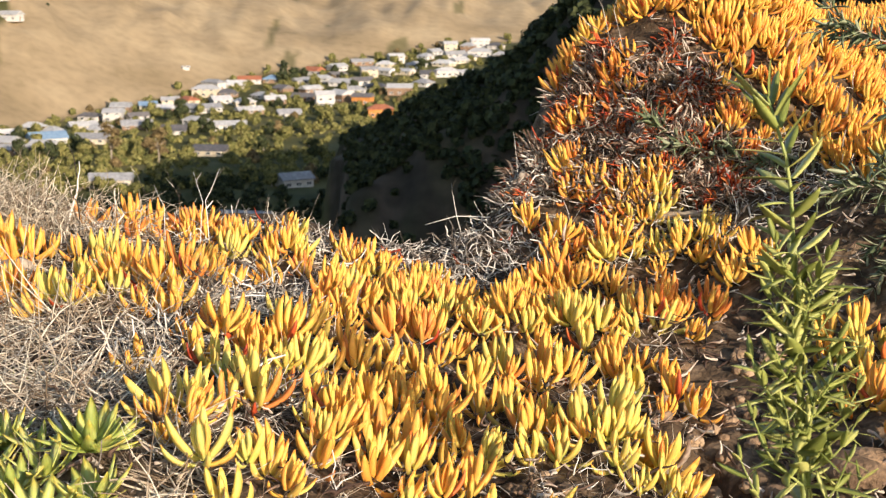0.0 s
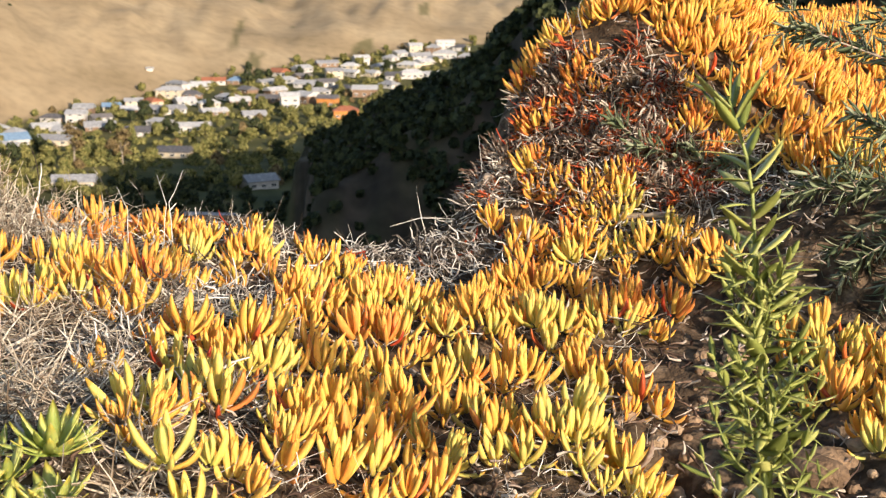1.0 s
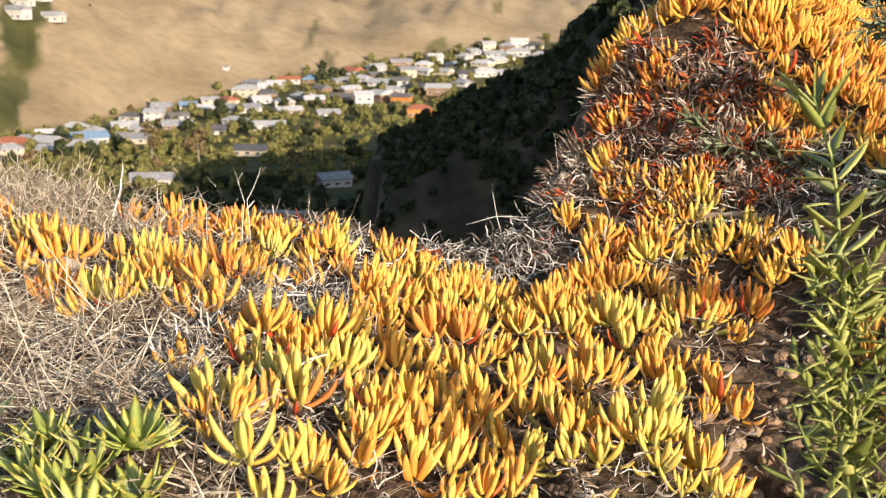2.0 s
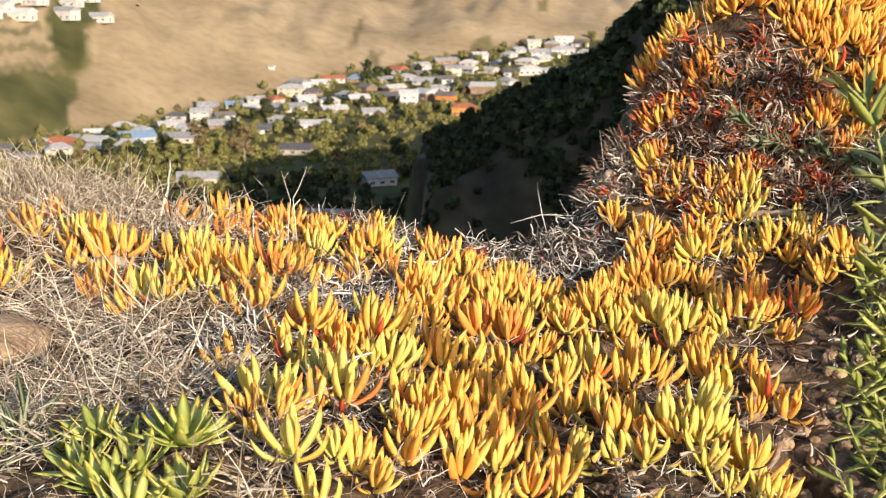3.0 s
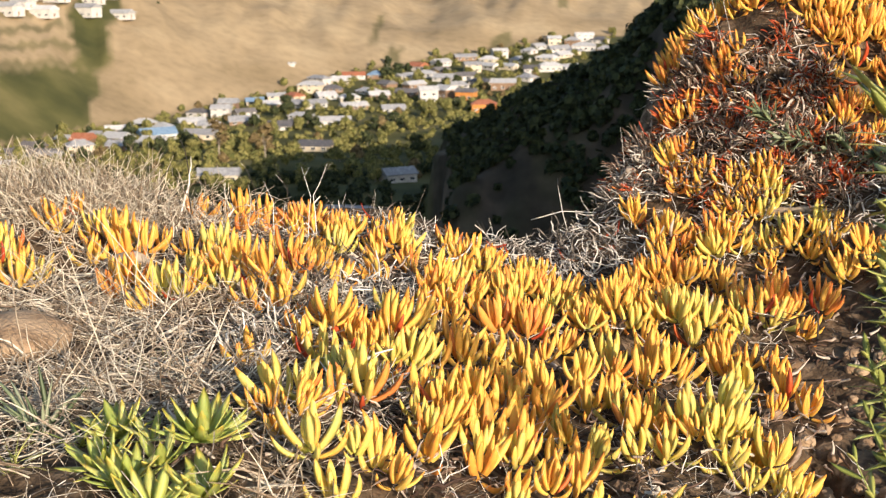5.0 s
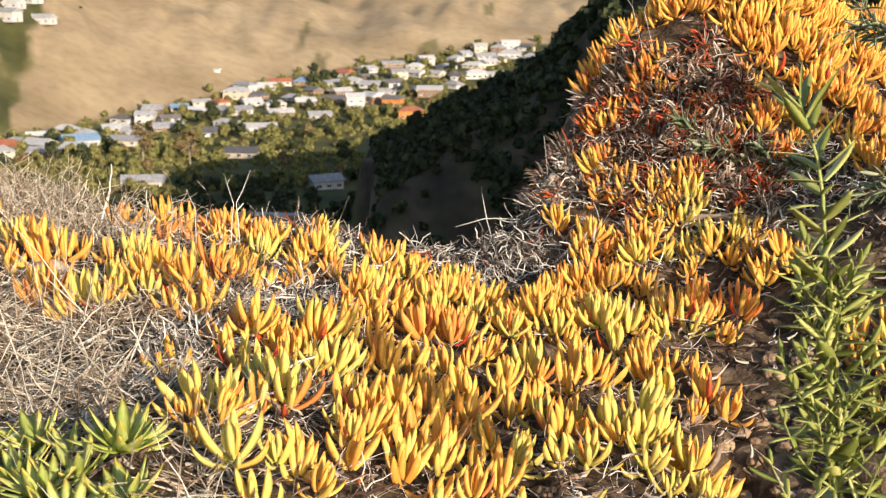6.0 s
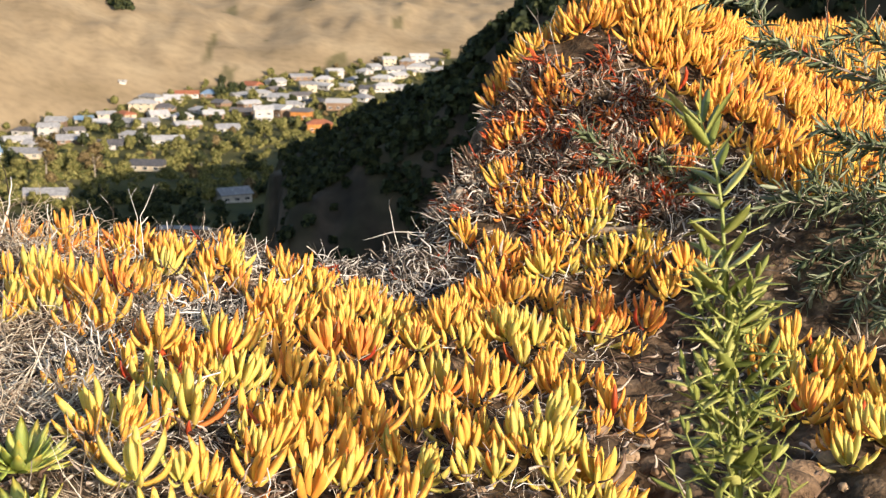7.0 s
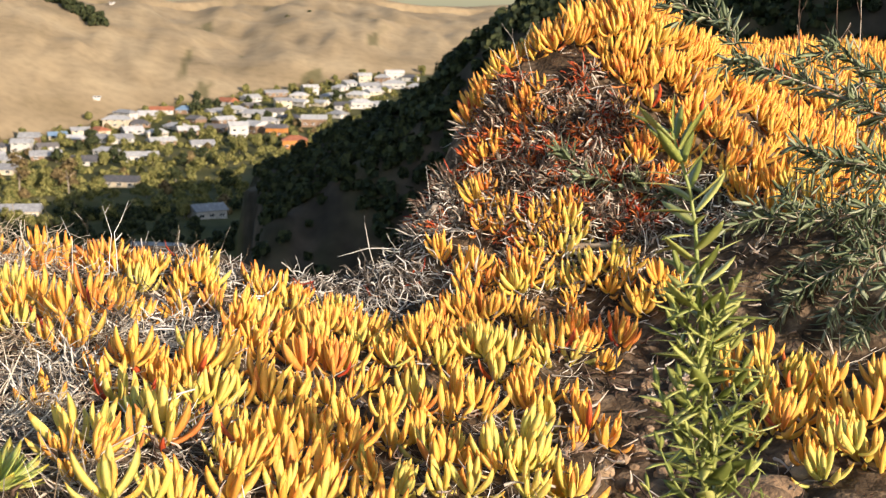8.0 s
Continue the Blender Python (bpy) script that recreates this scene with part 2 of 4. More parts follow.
def build_ground():
    angles = np.radians(np.concatenate([np.arange(-32, 32, 0.22), np.arange(32, 328, 3.0)]))
    radii = np.concatenate([np.geomspace(0.25, 1.1, 8)[:-1], np.arange(1.1, 6.0, 0.016), np.geomspace(6.0, 180, 50)[:-1],
                            np.arange(180, 420, 3.0), np.arange(420, 1500, 6.5), np.geomspace(1500, 4500, 14)])
    A, R = np.meshgrid(angles, radii)
    X, Y = R * np.sin(A), R * np.cos(A)
    Z = land(X, Y)
    nr, na = R.shape
    verts = np.stack([X, Y, Z], -1).reshape(-1, 3)
    i = np.arange(nr - 1)[:, None] * na
    j = np.arange(na)[None, :]
    k = (j + 1) % na
    faces = np.stack([i + j, i + na + j, i + na + k, i + k], -1).reshape(-1, 4)
    me = bpy.data.meshes.new("ground")
    me.from_pydata(verts.tolist(), [], faces.tolist() + [list(range(na))])
    # what covers it: dry grass, green, bare rock toned dark for the spur's shade
    a = np.degrees(np.arctan2(X, Y))
    s = hill_slope(a, R)
    rr = R + 10 * fbm(X / 30, Y / 30, 3, 31)
    dry = ss((rr - hill_base(a) + 6) / 14)
    aa = a + 0.7 * fbm(X / 25, Y / 25, 3, 41)
    field = ss((-19.4 + 2.0 * s - aa) / 0.3) * (s > 0.02) * (1 - ss((s - 0.20) / 0.02))
    strip = (1 - ss((np.abs(aa + 19.3 - 1.5 * (s - 0.3)) - 0.65) / 0.3)) * ss((s - 0.18) / 0.04) * (1 - ss((s - 0.46) / 0.04))
    steps = ss((-20.1 - aa) / 0.3) * (s > 0.2) * (s < 0.5) * ss((np.sin(s * 95 + 2.5 * fbm(a / 2, a * 0, 2, 3)) - 0.1) / 0.3) * 0.6
    scrub = ss((fbm(a * 0.9 - s * 2.0, s * 3.5, 4, 55) - 0.33) / 0.12) * 0.7 * (s > 0.02) * (a > -18)
    valley = (1 - dry) * ss((R - 60) / 60)
    green = np.clip(np.maximum(np.maximum(field, np.maximum(strip, steps)), np.maximum(scrub, valley)), 0, 1)
    # covers the whole near spur, cliff and ground, so its dark colour paints the shade
    shaded_cliff = valley * ss((a + 5.4) / 0.5) * (R < 325) * (0.72 + 0.28 * ss((fbm(X / 14, Y / 30, 4, 77) + 0.1) / 0.2))
    col = np.stack([dry, green, np.maximum(shaded_cliff, 0), np.ones_like(dry)], -1).reshape(-1, 4)
    lay = me.color_attributes.new("cover", "FLOAT_COLOR", "POINT")
    lay.data.foreach_set("color", col.astype(np.float32).ravel())
    me.polygons.foreach_set("use_smooth", np.ones(len(me.polygons), dtype=bool))
    me.materials.append(ground_material())
    ob = new("ground", me)
    return tagged(ob, "brown soil bank falling to a green valley and dry grass hills", "ground", kind="structure")


ground = build_ground()


# ---- helpers for things ----
def finish(name, bm, mat, smooth=True):
    me = bpy.data.meshes.new(name)
    bm.to_mesh(me)
    bm.free()
    for p in me.polygons:
        p.use_smooth = smooth
    me.materials.append(mat)
    return me


def part(name, data, mat, parent, label="", m=None):
    """Links a bmesh (or a mesh that is shared) as one object under a thing or a part."""
    me = data if isinstance(data, bpy.types.Mesh) else finish(name, data, mat)
    ob = new(name, me)
    ob.parent = parent
    if m is not None:
        ob.matrix_basis = m
    if label:
        ob["label"] = label
    return ob


def tube(bm, pts, radii, sides=6, uv=None, flat=1.0):
    """A tapering tube along pts; flat squeezes it across; the UV's first axis runs along it."""
    rings = []
    up = Vector((0.13, 0.21, 1)).normalized()
    side = None
    for i, p in enumerate(pts):
        d = (pts[min(i + 1, len(pts) - 1)] - pts[max(i - 1, 0)]).normalized()
        if side is None:
            side = d.cross(up)
            side = side.normalized() if side.length > 0.05 else Vector((1, 0, 0))
        side = (side - d * side.dot(d)).normalized()
        other = d.cross(side)
        rings.append([bm.verts.new(p + radii[i] * (math.cos(2 * math.pi * k / sides) * side + flat * math.sin(2 * math.pi * k / sides) * other)) for k in range(sides)])
    faces = []
    for i in range(len(rings) - 1):
        for k in range(sides):
            f = bm.faces.new((rings[i][k], rings[i][(k + 1) % sides], rings[i + 1][(k + 1) % sides], rings[i + 1][k]))
            faces.append((f, i))
    last = bm.faces.new(rings[-1])
    first = bm.faces.new(rings[0][::-1])
    if uv:
        n = len(rings) - 1
        for f, i in faces:
            for q, l in enumerate(f.loops):
                l[uv].uv = ((i + (1 if q >= 2 else 0)) / n, 0.5)
        for l in last.loops:
            l[uv].uv = (1, 0.5)
        for l in first.loops:
            l[uv].uv = (0, 0.5)


class Soup:
    """Collects vertices and faces of many small pieces for one joined mesh."""

    def __init__(self):
        self.v, self.f, self.u = [], [], []

    def add(self, verts, faces, us):
        o = len(self.v)
        self.v.extend(verts)
        self.f.extend([tuple(i + o for i in f) for f in faces])
        self.u.extend(us)

    def mesh(self, name, mat):
        me = bpy.data.meshes.new(name)
        me.from_pydata(self.v, [], self.f)
        lay = me.uv_layers.new(name="UVMap")
        idx = np.zeros(len(me.loops), dtype=np.int32)
        me.loops.foreach_get("vertex_index", idx)
        u = np.array(self.u, dtype=np.float32)[idx]
        lay.data.foreach_set("uv", np.stack([u, np.full_like(u, 0.5)], -1).ravel())
        me.polygons.foreach_set("use_smooth", np.ones(len(me.polygons), dtype=bool))
        me.materials.append(mat)
        return me

    def strand(self, pts, width, sides=3, taper=0.25):
        """A thin stalk: a three-sided tapering tube."""
        n = len(pts)
        vs, us = [], []
        for i, p in enumerate(pts):
            d = (pts[min(i + 1, n - 1)] - pts[max(i - 1, 0)]).normalized()
            a = d.cross(Vector((0.3, 0.2, 1)))
            a = a.normalized() if a.length > 0.02 else Vector((1, 0, 0))
            b = d.cross(a)
            w = width * (1 - (1 - taper) * i / (n - 1))
            for k in range(sides):
                t = 2 * math.pi * k / sides
                vs.append(tuple(p + w * (math.cos(t) * a + math.sin(t) * b)))
                us.append(i / (n - 1))
        fs = [(i * sides + k, i * sides + (k + 1) % sides, (i + 1) * sides + (k + 1) % sides, (i + 1) * sides + k) for i in range(n - 1) for k in range(sides)]
        self.add(vs, fs, us)


# ---- ice plant: tufts of fleshy, three-edged, finger-like leaves ----
def leaf_shape(length, width, bend, rings=7, sides=6):
    """Vertices, faces and the share of the length of one leaf that stands on the origin and bows towards +y."""
    vs, us = [], []
    for i in range(rings):
        t = i / (rings - 1)
        w = width * (0.70 + 0.72 * t - 0.52 * t * t) * (1 - max(0, (t - 0.50) / 0.50) ** 2.2 * 0.84)
        ang = bend * (t - 0.5)
        y = bend * length * 0.62 * t * (1 - t)
        z = length * t
        for k in range(sides):
            q = 2 * math.pi * k / sides + math.pi / 2
            rad = w * (1 + 0.22 * math.cos(3 * (q - math.pi / 2)))
            vs.append((rad * math.cos(q), y + rad * math.sin(q) * 0.9, z + rad * math.sin(q) * math.sin(ang) * 0.5))
            us.append(t)
    fs = [(i * sides + k, i * sides + (k + 1) % sides, (i + 1) * sides + (k + 1) % sides, (i + 1) * sides + k) for i in range(rings - 1) for k in range(sides)]
    fs.append(tuple((rings - 1) * sides + k for k in range(sides)))
    return vs, fs, us


LEAF_FORMS = ((0.096, 0.55), (0.090, 1.0), (0.108, 0.38))


def leaf_meshes():
    made = {}
    for tone in ("yellow", "lime", "orange", "red", "dead"):
        for v, (w, bend) in enumerate(LEAF_FORMS):
            sp = Soup()
            sp.add(*leaf_shape(1.0, w, bend))
            made[tone, v] = sp.mesh("leaf", M_LEAF[tone])
    return made


LEAF = leaf_meshes()


def tuft_leaves(rng, size):
    """Poses of a tuft's leaves: crossed pairs packed on a short shoot, the inner ones upright, the outer ones spread and bowed."""
    out = []
    pairs = rng.choice((4, 4, 5, 5))
    turn = rng.uniform(0, 180)
    for k in range(pairs):
        out_by = k / (pairs - 1)
        spread = 5 + 43 * out_by ** 1.3 + rng.uniform(-6, 7)
        long = size * (0.86 + 0.24 * math.sin(math.pi * (k + 0.6) / pairs)) * rng.uniform(0.78, 1.15)
        for h in (0, 180):
            yaw = turn + k * 90 + h + rng.uniform(-20, 20)
            m = pose(0, 0, (-0.05 - 0.28 * out_by) * size, 0, 0, yaw) @ pose(0, (0.05 + 0.10 * out_by) * size, 0, -spread * rng.uniform(0.7, 1.25), 0, 0)
            out.append((m, long, 1 if out_by > 0.7 else rng.choice((0, 0, 2)), out_by))
    return out


# the plant's cushions: middle in plan and half axes, from the camera's feet outwards
NEAR = [(-0.31, 1.49, 0.04, 0.07), (-0.23, 1.33, 0.05, 0.05), (-0.25, 1.62, 0.03, 0.06), (-0.15, 1.61, 0.03, 0.18), (-0.1, 1.72, 0.03, 0.12), (-0.06, 1.55, 0.05, 0.09), (-0.02, 1.82, 0.05, 0.12),
        (0.03, 1.66, 0.04, 0.04), (0.07, 1.94, 0.04, 0.04), (0.13, 1.86, 0.025, 0.09), (0.2, 1.8, 0.03, 0.08), (0.26, 1.78, 0.03, 0.14), (0.32, 1.78, 0.03, 0.11), (0.02, 1.50, 0.04, 0.04), (-0.19, 1.36, 0.03, 0.03)]
MIDDLE = [(-0.46, 2.20, 0.05, 0.22), (-0.34, 1.90, 0.06, 0.07), (-0.23, 1.96, 0.04, 0.1), (-0.18, 2.30, 0.06, 0.17), (-0.04, 2.45, 0.09, 0.15), (-0.04, 2.18, 0.08, 0.07), (-0.15, 1.95, 0.05, 0.07),
          (-0.01, 1.98, 0.05, 0.05), (0.13, 2.4, 0.05, 0.15), (0.11, 2.11, 0.03, 0.08), (0.18, 2.09, 0.045, 0.06), (0.32, 2.13, 0.06, 0.07), (0.37, 2.01, 0.045, 0.04), (0.25, 2.35, 0.07, 0.11), (0.39, 2.4, 0.07, 0.09),
          (0.49, 2.42, 0.045, 0.05), (-0.24, 1.83, 0.05, 0.06), (0.07, 2.28, 0.03, 0.06)]
EDGE = [(-0.64, 2.70, 0.05, 0.05), (-0.51, 2.70, 0.07, 0.07), (-0.34, 2.74, 0.04, 0.035), (-0.92, 2.46, 0.06, 0.05), (-0.79, 2.38, 0.08, 0.07), (-0.65, 2.37, 0.045, 0.05), (-0.57, 2.23, 0.055, 0.12), (-0.72, 2.15, 0.03, 0.05),
        (-0.62, 2.06, 0.045, 0.05), (-0.73, 2.66, 0.03, 0.03), (-0.41, 2.62, 0.04, 0.04), (-0.31, 2.60, 0.05, 0.05), (-0.17, 2.72, 0.06, 0.08), (-0.04, 2.72, 0.04, 0.05), (-0.92, 2.16, 0.022, 0.08), (-1.01, 2.28, 0.05, 0.05)]
FOOT = [(0.26, 2.75, 0.05, 0.06), (0.36, 2.71, 0.055, 0.05), (0.44, 2.8, 0.065, 0.035), (0.51, 2.68, 0.10, 0.05), (0.61, 2.54, 0.05, 0.04), (0.26, 2.58, 0.11, 0.05), (0.18, 2.85, 0.02, 0.03)]
MOUND = [(0.5, 3.12, 0.09, 0.05), (0.67, 3.06, 0.12, 0.08), (0.75, 2.97, 0.12, 0.05), (0.82, 2.9, 0.10, 0.06), (0.98, 2.76, 0.18, 0.09), (1.18, 3.31, 0.12, 0.26), (0.35, 3.15, 0.03, 0.04), (0.28, 3.10, 0.035, 0.035), (0.4, 2.99, 0.03, 0.035),
         (0.3, 2.98, 0.026, 0.03), (0.66, 2.86, 0.07, 0.03), (1.03, 3.15, 0.13, 0.22), (1.3, 3.26, 0.08, 0.2), (0.28, 2.91, 0.025, 0.03), (0.33, 2.87, 0.018, 0.03), (0.62, 2.96, 0.03, 0.04)]
BEHIND = [(0.6, 3.25, 0.25, 0.14), (0.9, 3.3, 0.2, 0.25), (1.3, 3.8, 0.3, 0.35), (1.65, 4.3, 0.35, 0.45), (1.2, 4.4, 0.3, 0.5), (1.25, 2.95, 0.15, 0.15)]
RIGHT = [(0.72, 2.19, 0.07, 0.06), (0.75, 2.06, 0.08, 0.09), (0.81, 1.93, 0.09, 0.08), (0.72, 1.80, 0.06, 0.05), (0.66, 1.92, 0.04, 0.05), (0.92, 2.0, 0.07, 0.13)]
CUSHIONS = NEAR + MIDDLE + EDGE + FOOT + MOUND + BEHIND + RIGHT
_CU = np.array(CUSHIONS)


def cushion(x, y):
    """1 at the middle of a cushion, 0 at its ragged edge, below 0 in the gaps."""
    d2 = ((x - _CU[:, 0]) / _CU[:, 2]) ** 2 + ((y - _CU[:, 1]) / _CU[:, 3]) ** 2
    return 1 - float(d2.min()) + 0.5 * noise.noise((x * 24, y * 18, 4.1)) - 0.8 * max(0.0, noise.noise((x * 13, y * 9, 8.4)) - 0.12)


def tuft_tone(rng, x, y):
    if y > 2.82 and x > 0.1:
        worn = (x - 0.15) / 0.5 + (y - 2.8) / 0.4 < 1.15
        return rng.choices(("yellow", "orange", "red"), (4, 5, 1.0) if worn else (9, 3, 0.1))[0]
    # the band in shade: a more orange mix tints the tufts for it
    if 0.17 < x < 0.62 and 2.3 < y < 2.5:
        return rng.choices(("yellow", "orange", "lime"), (3, 4, 1.5))[0]
    if y > 2.55 and x < -0.45:
        return rng.choices(("yellow", "orange"), (3, 4))[0]
    drift = noise.noise((x * 6, y * 6, 9.1)) + rng.uniform(-0.25, 0.25) + (0.20 if y < 1.9 else -0.05)
    return "lime" if drift > 0.22 else "orange" if drift < -0.32 else "yellow"


def surface_tilt(x, y):
    e = 0.04
    return Vector((near_z(x - e, y) - near_z(x + e, y), near_z(x, y - e) - near_z(x, y + e), 2 * e)).normalized()


def tuft_spots(rng):
    """Places of the shoots: crowded within the cushions, a few strays between them."""
    spots, grid = [], {}
    for tries in range(90000):
        if tries % 60:
            cx, cy, rx, ry = rng.choices(CUSHIONS, [c[2] * c[3] + 0.001 for c in CUSHIONS])[0]
            x, y = cx + (rx + 0.02) * rng.uniform(-1, 1), cy + (ry + 0.02) * rng.uniform(-1, 1)
            if cushion(x, y) < 0:
                continue
        else:
            y = rng.uniform(1.4, 2.75)
            x = rng.uniform(-0.25, 0.2) * y
            if rng.random() > 0.08:
                continue
        gap = (0.043 if y < 2.5 else 0.036 if x < 1.05 and y < 3.3 else 0.042) * max(0.5, surface_tilt(x, y).z)
        cell = (int(x / 0.05), int(y / 0.05))
        if any(math.hypot(x - p, y - q) < gap for i in (-1, 0, 1) for j in (-1, 0, 1) for p, q in grid.get((cell[0] + i, cell[1] + j), ())):
            continue
        grid.setdefault(cell, []).append((x, y))
        spots.append((x, y))
    spots.sort(key=lambda p: math.hypot(*p))
    return spots


def plant_tufts():
    rng = random.Random(5)
    soups = {}
    for n, (x, y) in enumerate(tuft_spots(rng)):
        tone = tuft_tone(rng, x, y)
        size = rng.uniform(0.036, 0.060) * (0.95 if y > 2.5 else 0.86 if y < 1.45 else 1.0)
        nrm = surface_tilt(x, y)
        near = CUSHIONS[int((((x - _CU[:, 0]) / _CU[:, 2]) ** 2 + ((y - _CU[:, 1]) / _CU[:, 3]) ** 2).argmin())]
        out = Vector(((x - near[0]) / near[2], (y - near[1]) / near[3], 0)) * 0.28
        lean = (nrm * 0.5 + out + Vector((rng.gauss(0, 0.16), rng.gauss(-0.06, 0.16), 0.75))).normalized()
        lift = rng.uniform(0.004, 0.018) + 0.036 * min(max(cushion(x, y), 0.0), 1.0)
        base = Matrix.Translation((x, y, near_z(x, y) + lift)) @ lean.to_track_quat("Z", "Y").to_matrix().to_4x4()
        leaves = tuft_leaves(rng, size)
        tones = []
        for _, _, _, out_by in leaves:
            q = rng.random()
            old = out_by > 0.7
            tones.append("red" if old and q < 0.07 else "orange" if q < (0.20 if old else 0.05) else "dead" if old and q < 0.25 else tone)
        if n < 225:
            thing = new("ice_plant")
            thing.matrix_basis = base
            thing.empty_display_size = 0.02
            words = {"yellow": "golden yellow", "lime": "yellow-green", "orange": "orange-tipped", "red": "red withered"}[tone]
            tagged(thing, words + " ice plant tuft with fleshy finger-like leaves on soil", "ice plant", "ice plant tufts on the bank")
            for (m, long, v, _), use in zip(leaves, tones):
                part("leaf", LEAF[use, v], None, thing, "", m @ Matrix.Diagonal((long, long, long, 1)))
        else:
            for (m, long, v, _), use in zip(leaves, tones):
                vs, fs, us = LOW[v]
                mm = base @ m @ Matrix.Diagonal((long, long, long, 1))
                soups.setdefault(use, Soup()).add([tuple(mm @ p) for p in vs], fs, us)
    for tone, sp in soups.items():
        ob = new("ice_plant_carpet", sp.mesh("ice_plant_carpet", M_LEAF[tone]))
        tagged(ob, "dense carpet of " + tone + " fleshy ice plant leaves on the mound", "ice plant", kind="stuff")


LOW = []
for _w, _b in LEAF_FORMS:
    _v, _f, _u = leaf_shape(1.0, _w, _b, 5, 5)
    LOW.append(([Vector(p) for p in _v], _f, _u))
plant_tufts()


# ---- the village across the valley ----
M_WALL = {
    "white": material("wall_white", [(0.3, (0.50, 0.48, 0.45)), (0.7, (0.68, 0.66, 0.62))], 0.6, 0.8, 0, 3, 0.08, 3),
    "cream": material("wall_cream", [(0.3, (0.55, 0.47, 0.34)), (0.7, (0.70, 0.62, 0.47))], 0.6, 0.8, 0, 3, 0.08, 3),
    "brown": material("wall_brown", [(0.3, (0.22, 0.14, 0.09)), (0.7, (0.33, 0.22, 0.14))], 0.6, 0.8, 0, 3, 0.1, 3),
    "orange": material("wall_orange", [(0.3, (0.52, 0.20, 0.05)), (0.7, (0.64, 0.29, 0.08))], 0.6, 0.8, 0, 3, 0.1, 3),
}
M_ROOF = {
    "grey": material("roof_grey", [(0.3, (0.28, 0.28, 0.29)), (0.7, (0.52, 0.52, 0.52))], 0.8, 0.6, 0, 4, 0.1, 3, 0.01, None, 0.4),
    "white": material("roof_white", [(0.3, (0.44, 0.44, 0.44)), (0.7, (0.72, 0.71, 0.69))], 0.8, 0.6, 0, 4, 0.08, 3, 0.01, None, 0.3),
    "dark": material("roof_dark", [(0.3, (0.10, 0.10, 0.11)), (0.7, (0.22, 0.20, 0.19))], 0.8, 0.6, 0, 4, 0.1, 3, 0.01, None, 0.4),
    "blue": material("roof_blue", [(0.3, (0.16, 0.27, 0.42)), (0.7, (0.30, 0.42, 0.55))], 0.8, 0.5, 0, 4, 0.1, 3),
    "red": material("roof_red", [(0.3, (0.36, 0.12, 0.06)), (0.7, (0.48, 0.20, 0.11))], 0.8, 0.7, 0, 4, 0.1, 3),
}
M_PANE = material("window_pane", [(0.3, (0.02, 0.025, 0.03)), (0.7, (0.06, 0.07, 0.08))], 0.5, 0.1, 0, 2, 0.1, 2)
M_FRAME = material("window_frame", [(0.3, (0.7, 0.7, 0.68)), (0.7, (0.8, 0.8, 0.78))], 0.5, 0.6, 0, 2, 0.05, 2)


def box(bm, x0, x1, y0, y1, z0, z1):
    v = [bm.verts.new(p) for p in ((x0, y0, z0), (x1, y0, z0), (x1, y1, z0), (x0, y1, z0), (x0, y0, z1), (x1, y0, z1), (x1, y1, z1), (x0, y1, z1))]
    for f in ((3, 2, 1, 0), (4, 5, 6, 7), (0, 1, 5, 4), (1, 2, 6, 5), (2, 3, 7, 6), (3, 0, 4, 7)):
        bm.faces.new([v[i] for i in f])


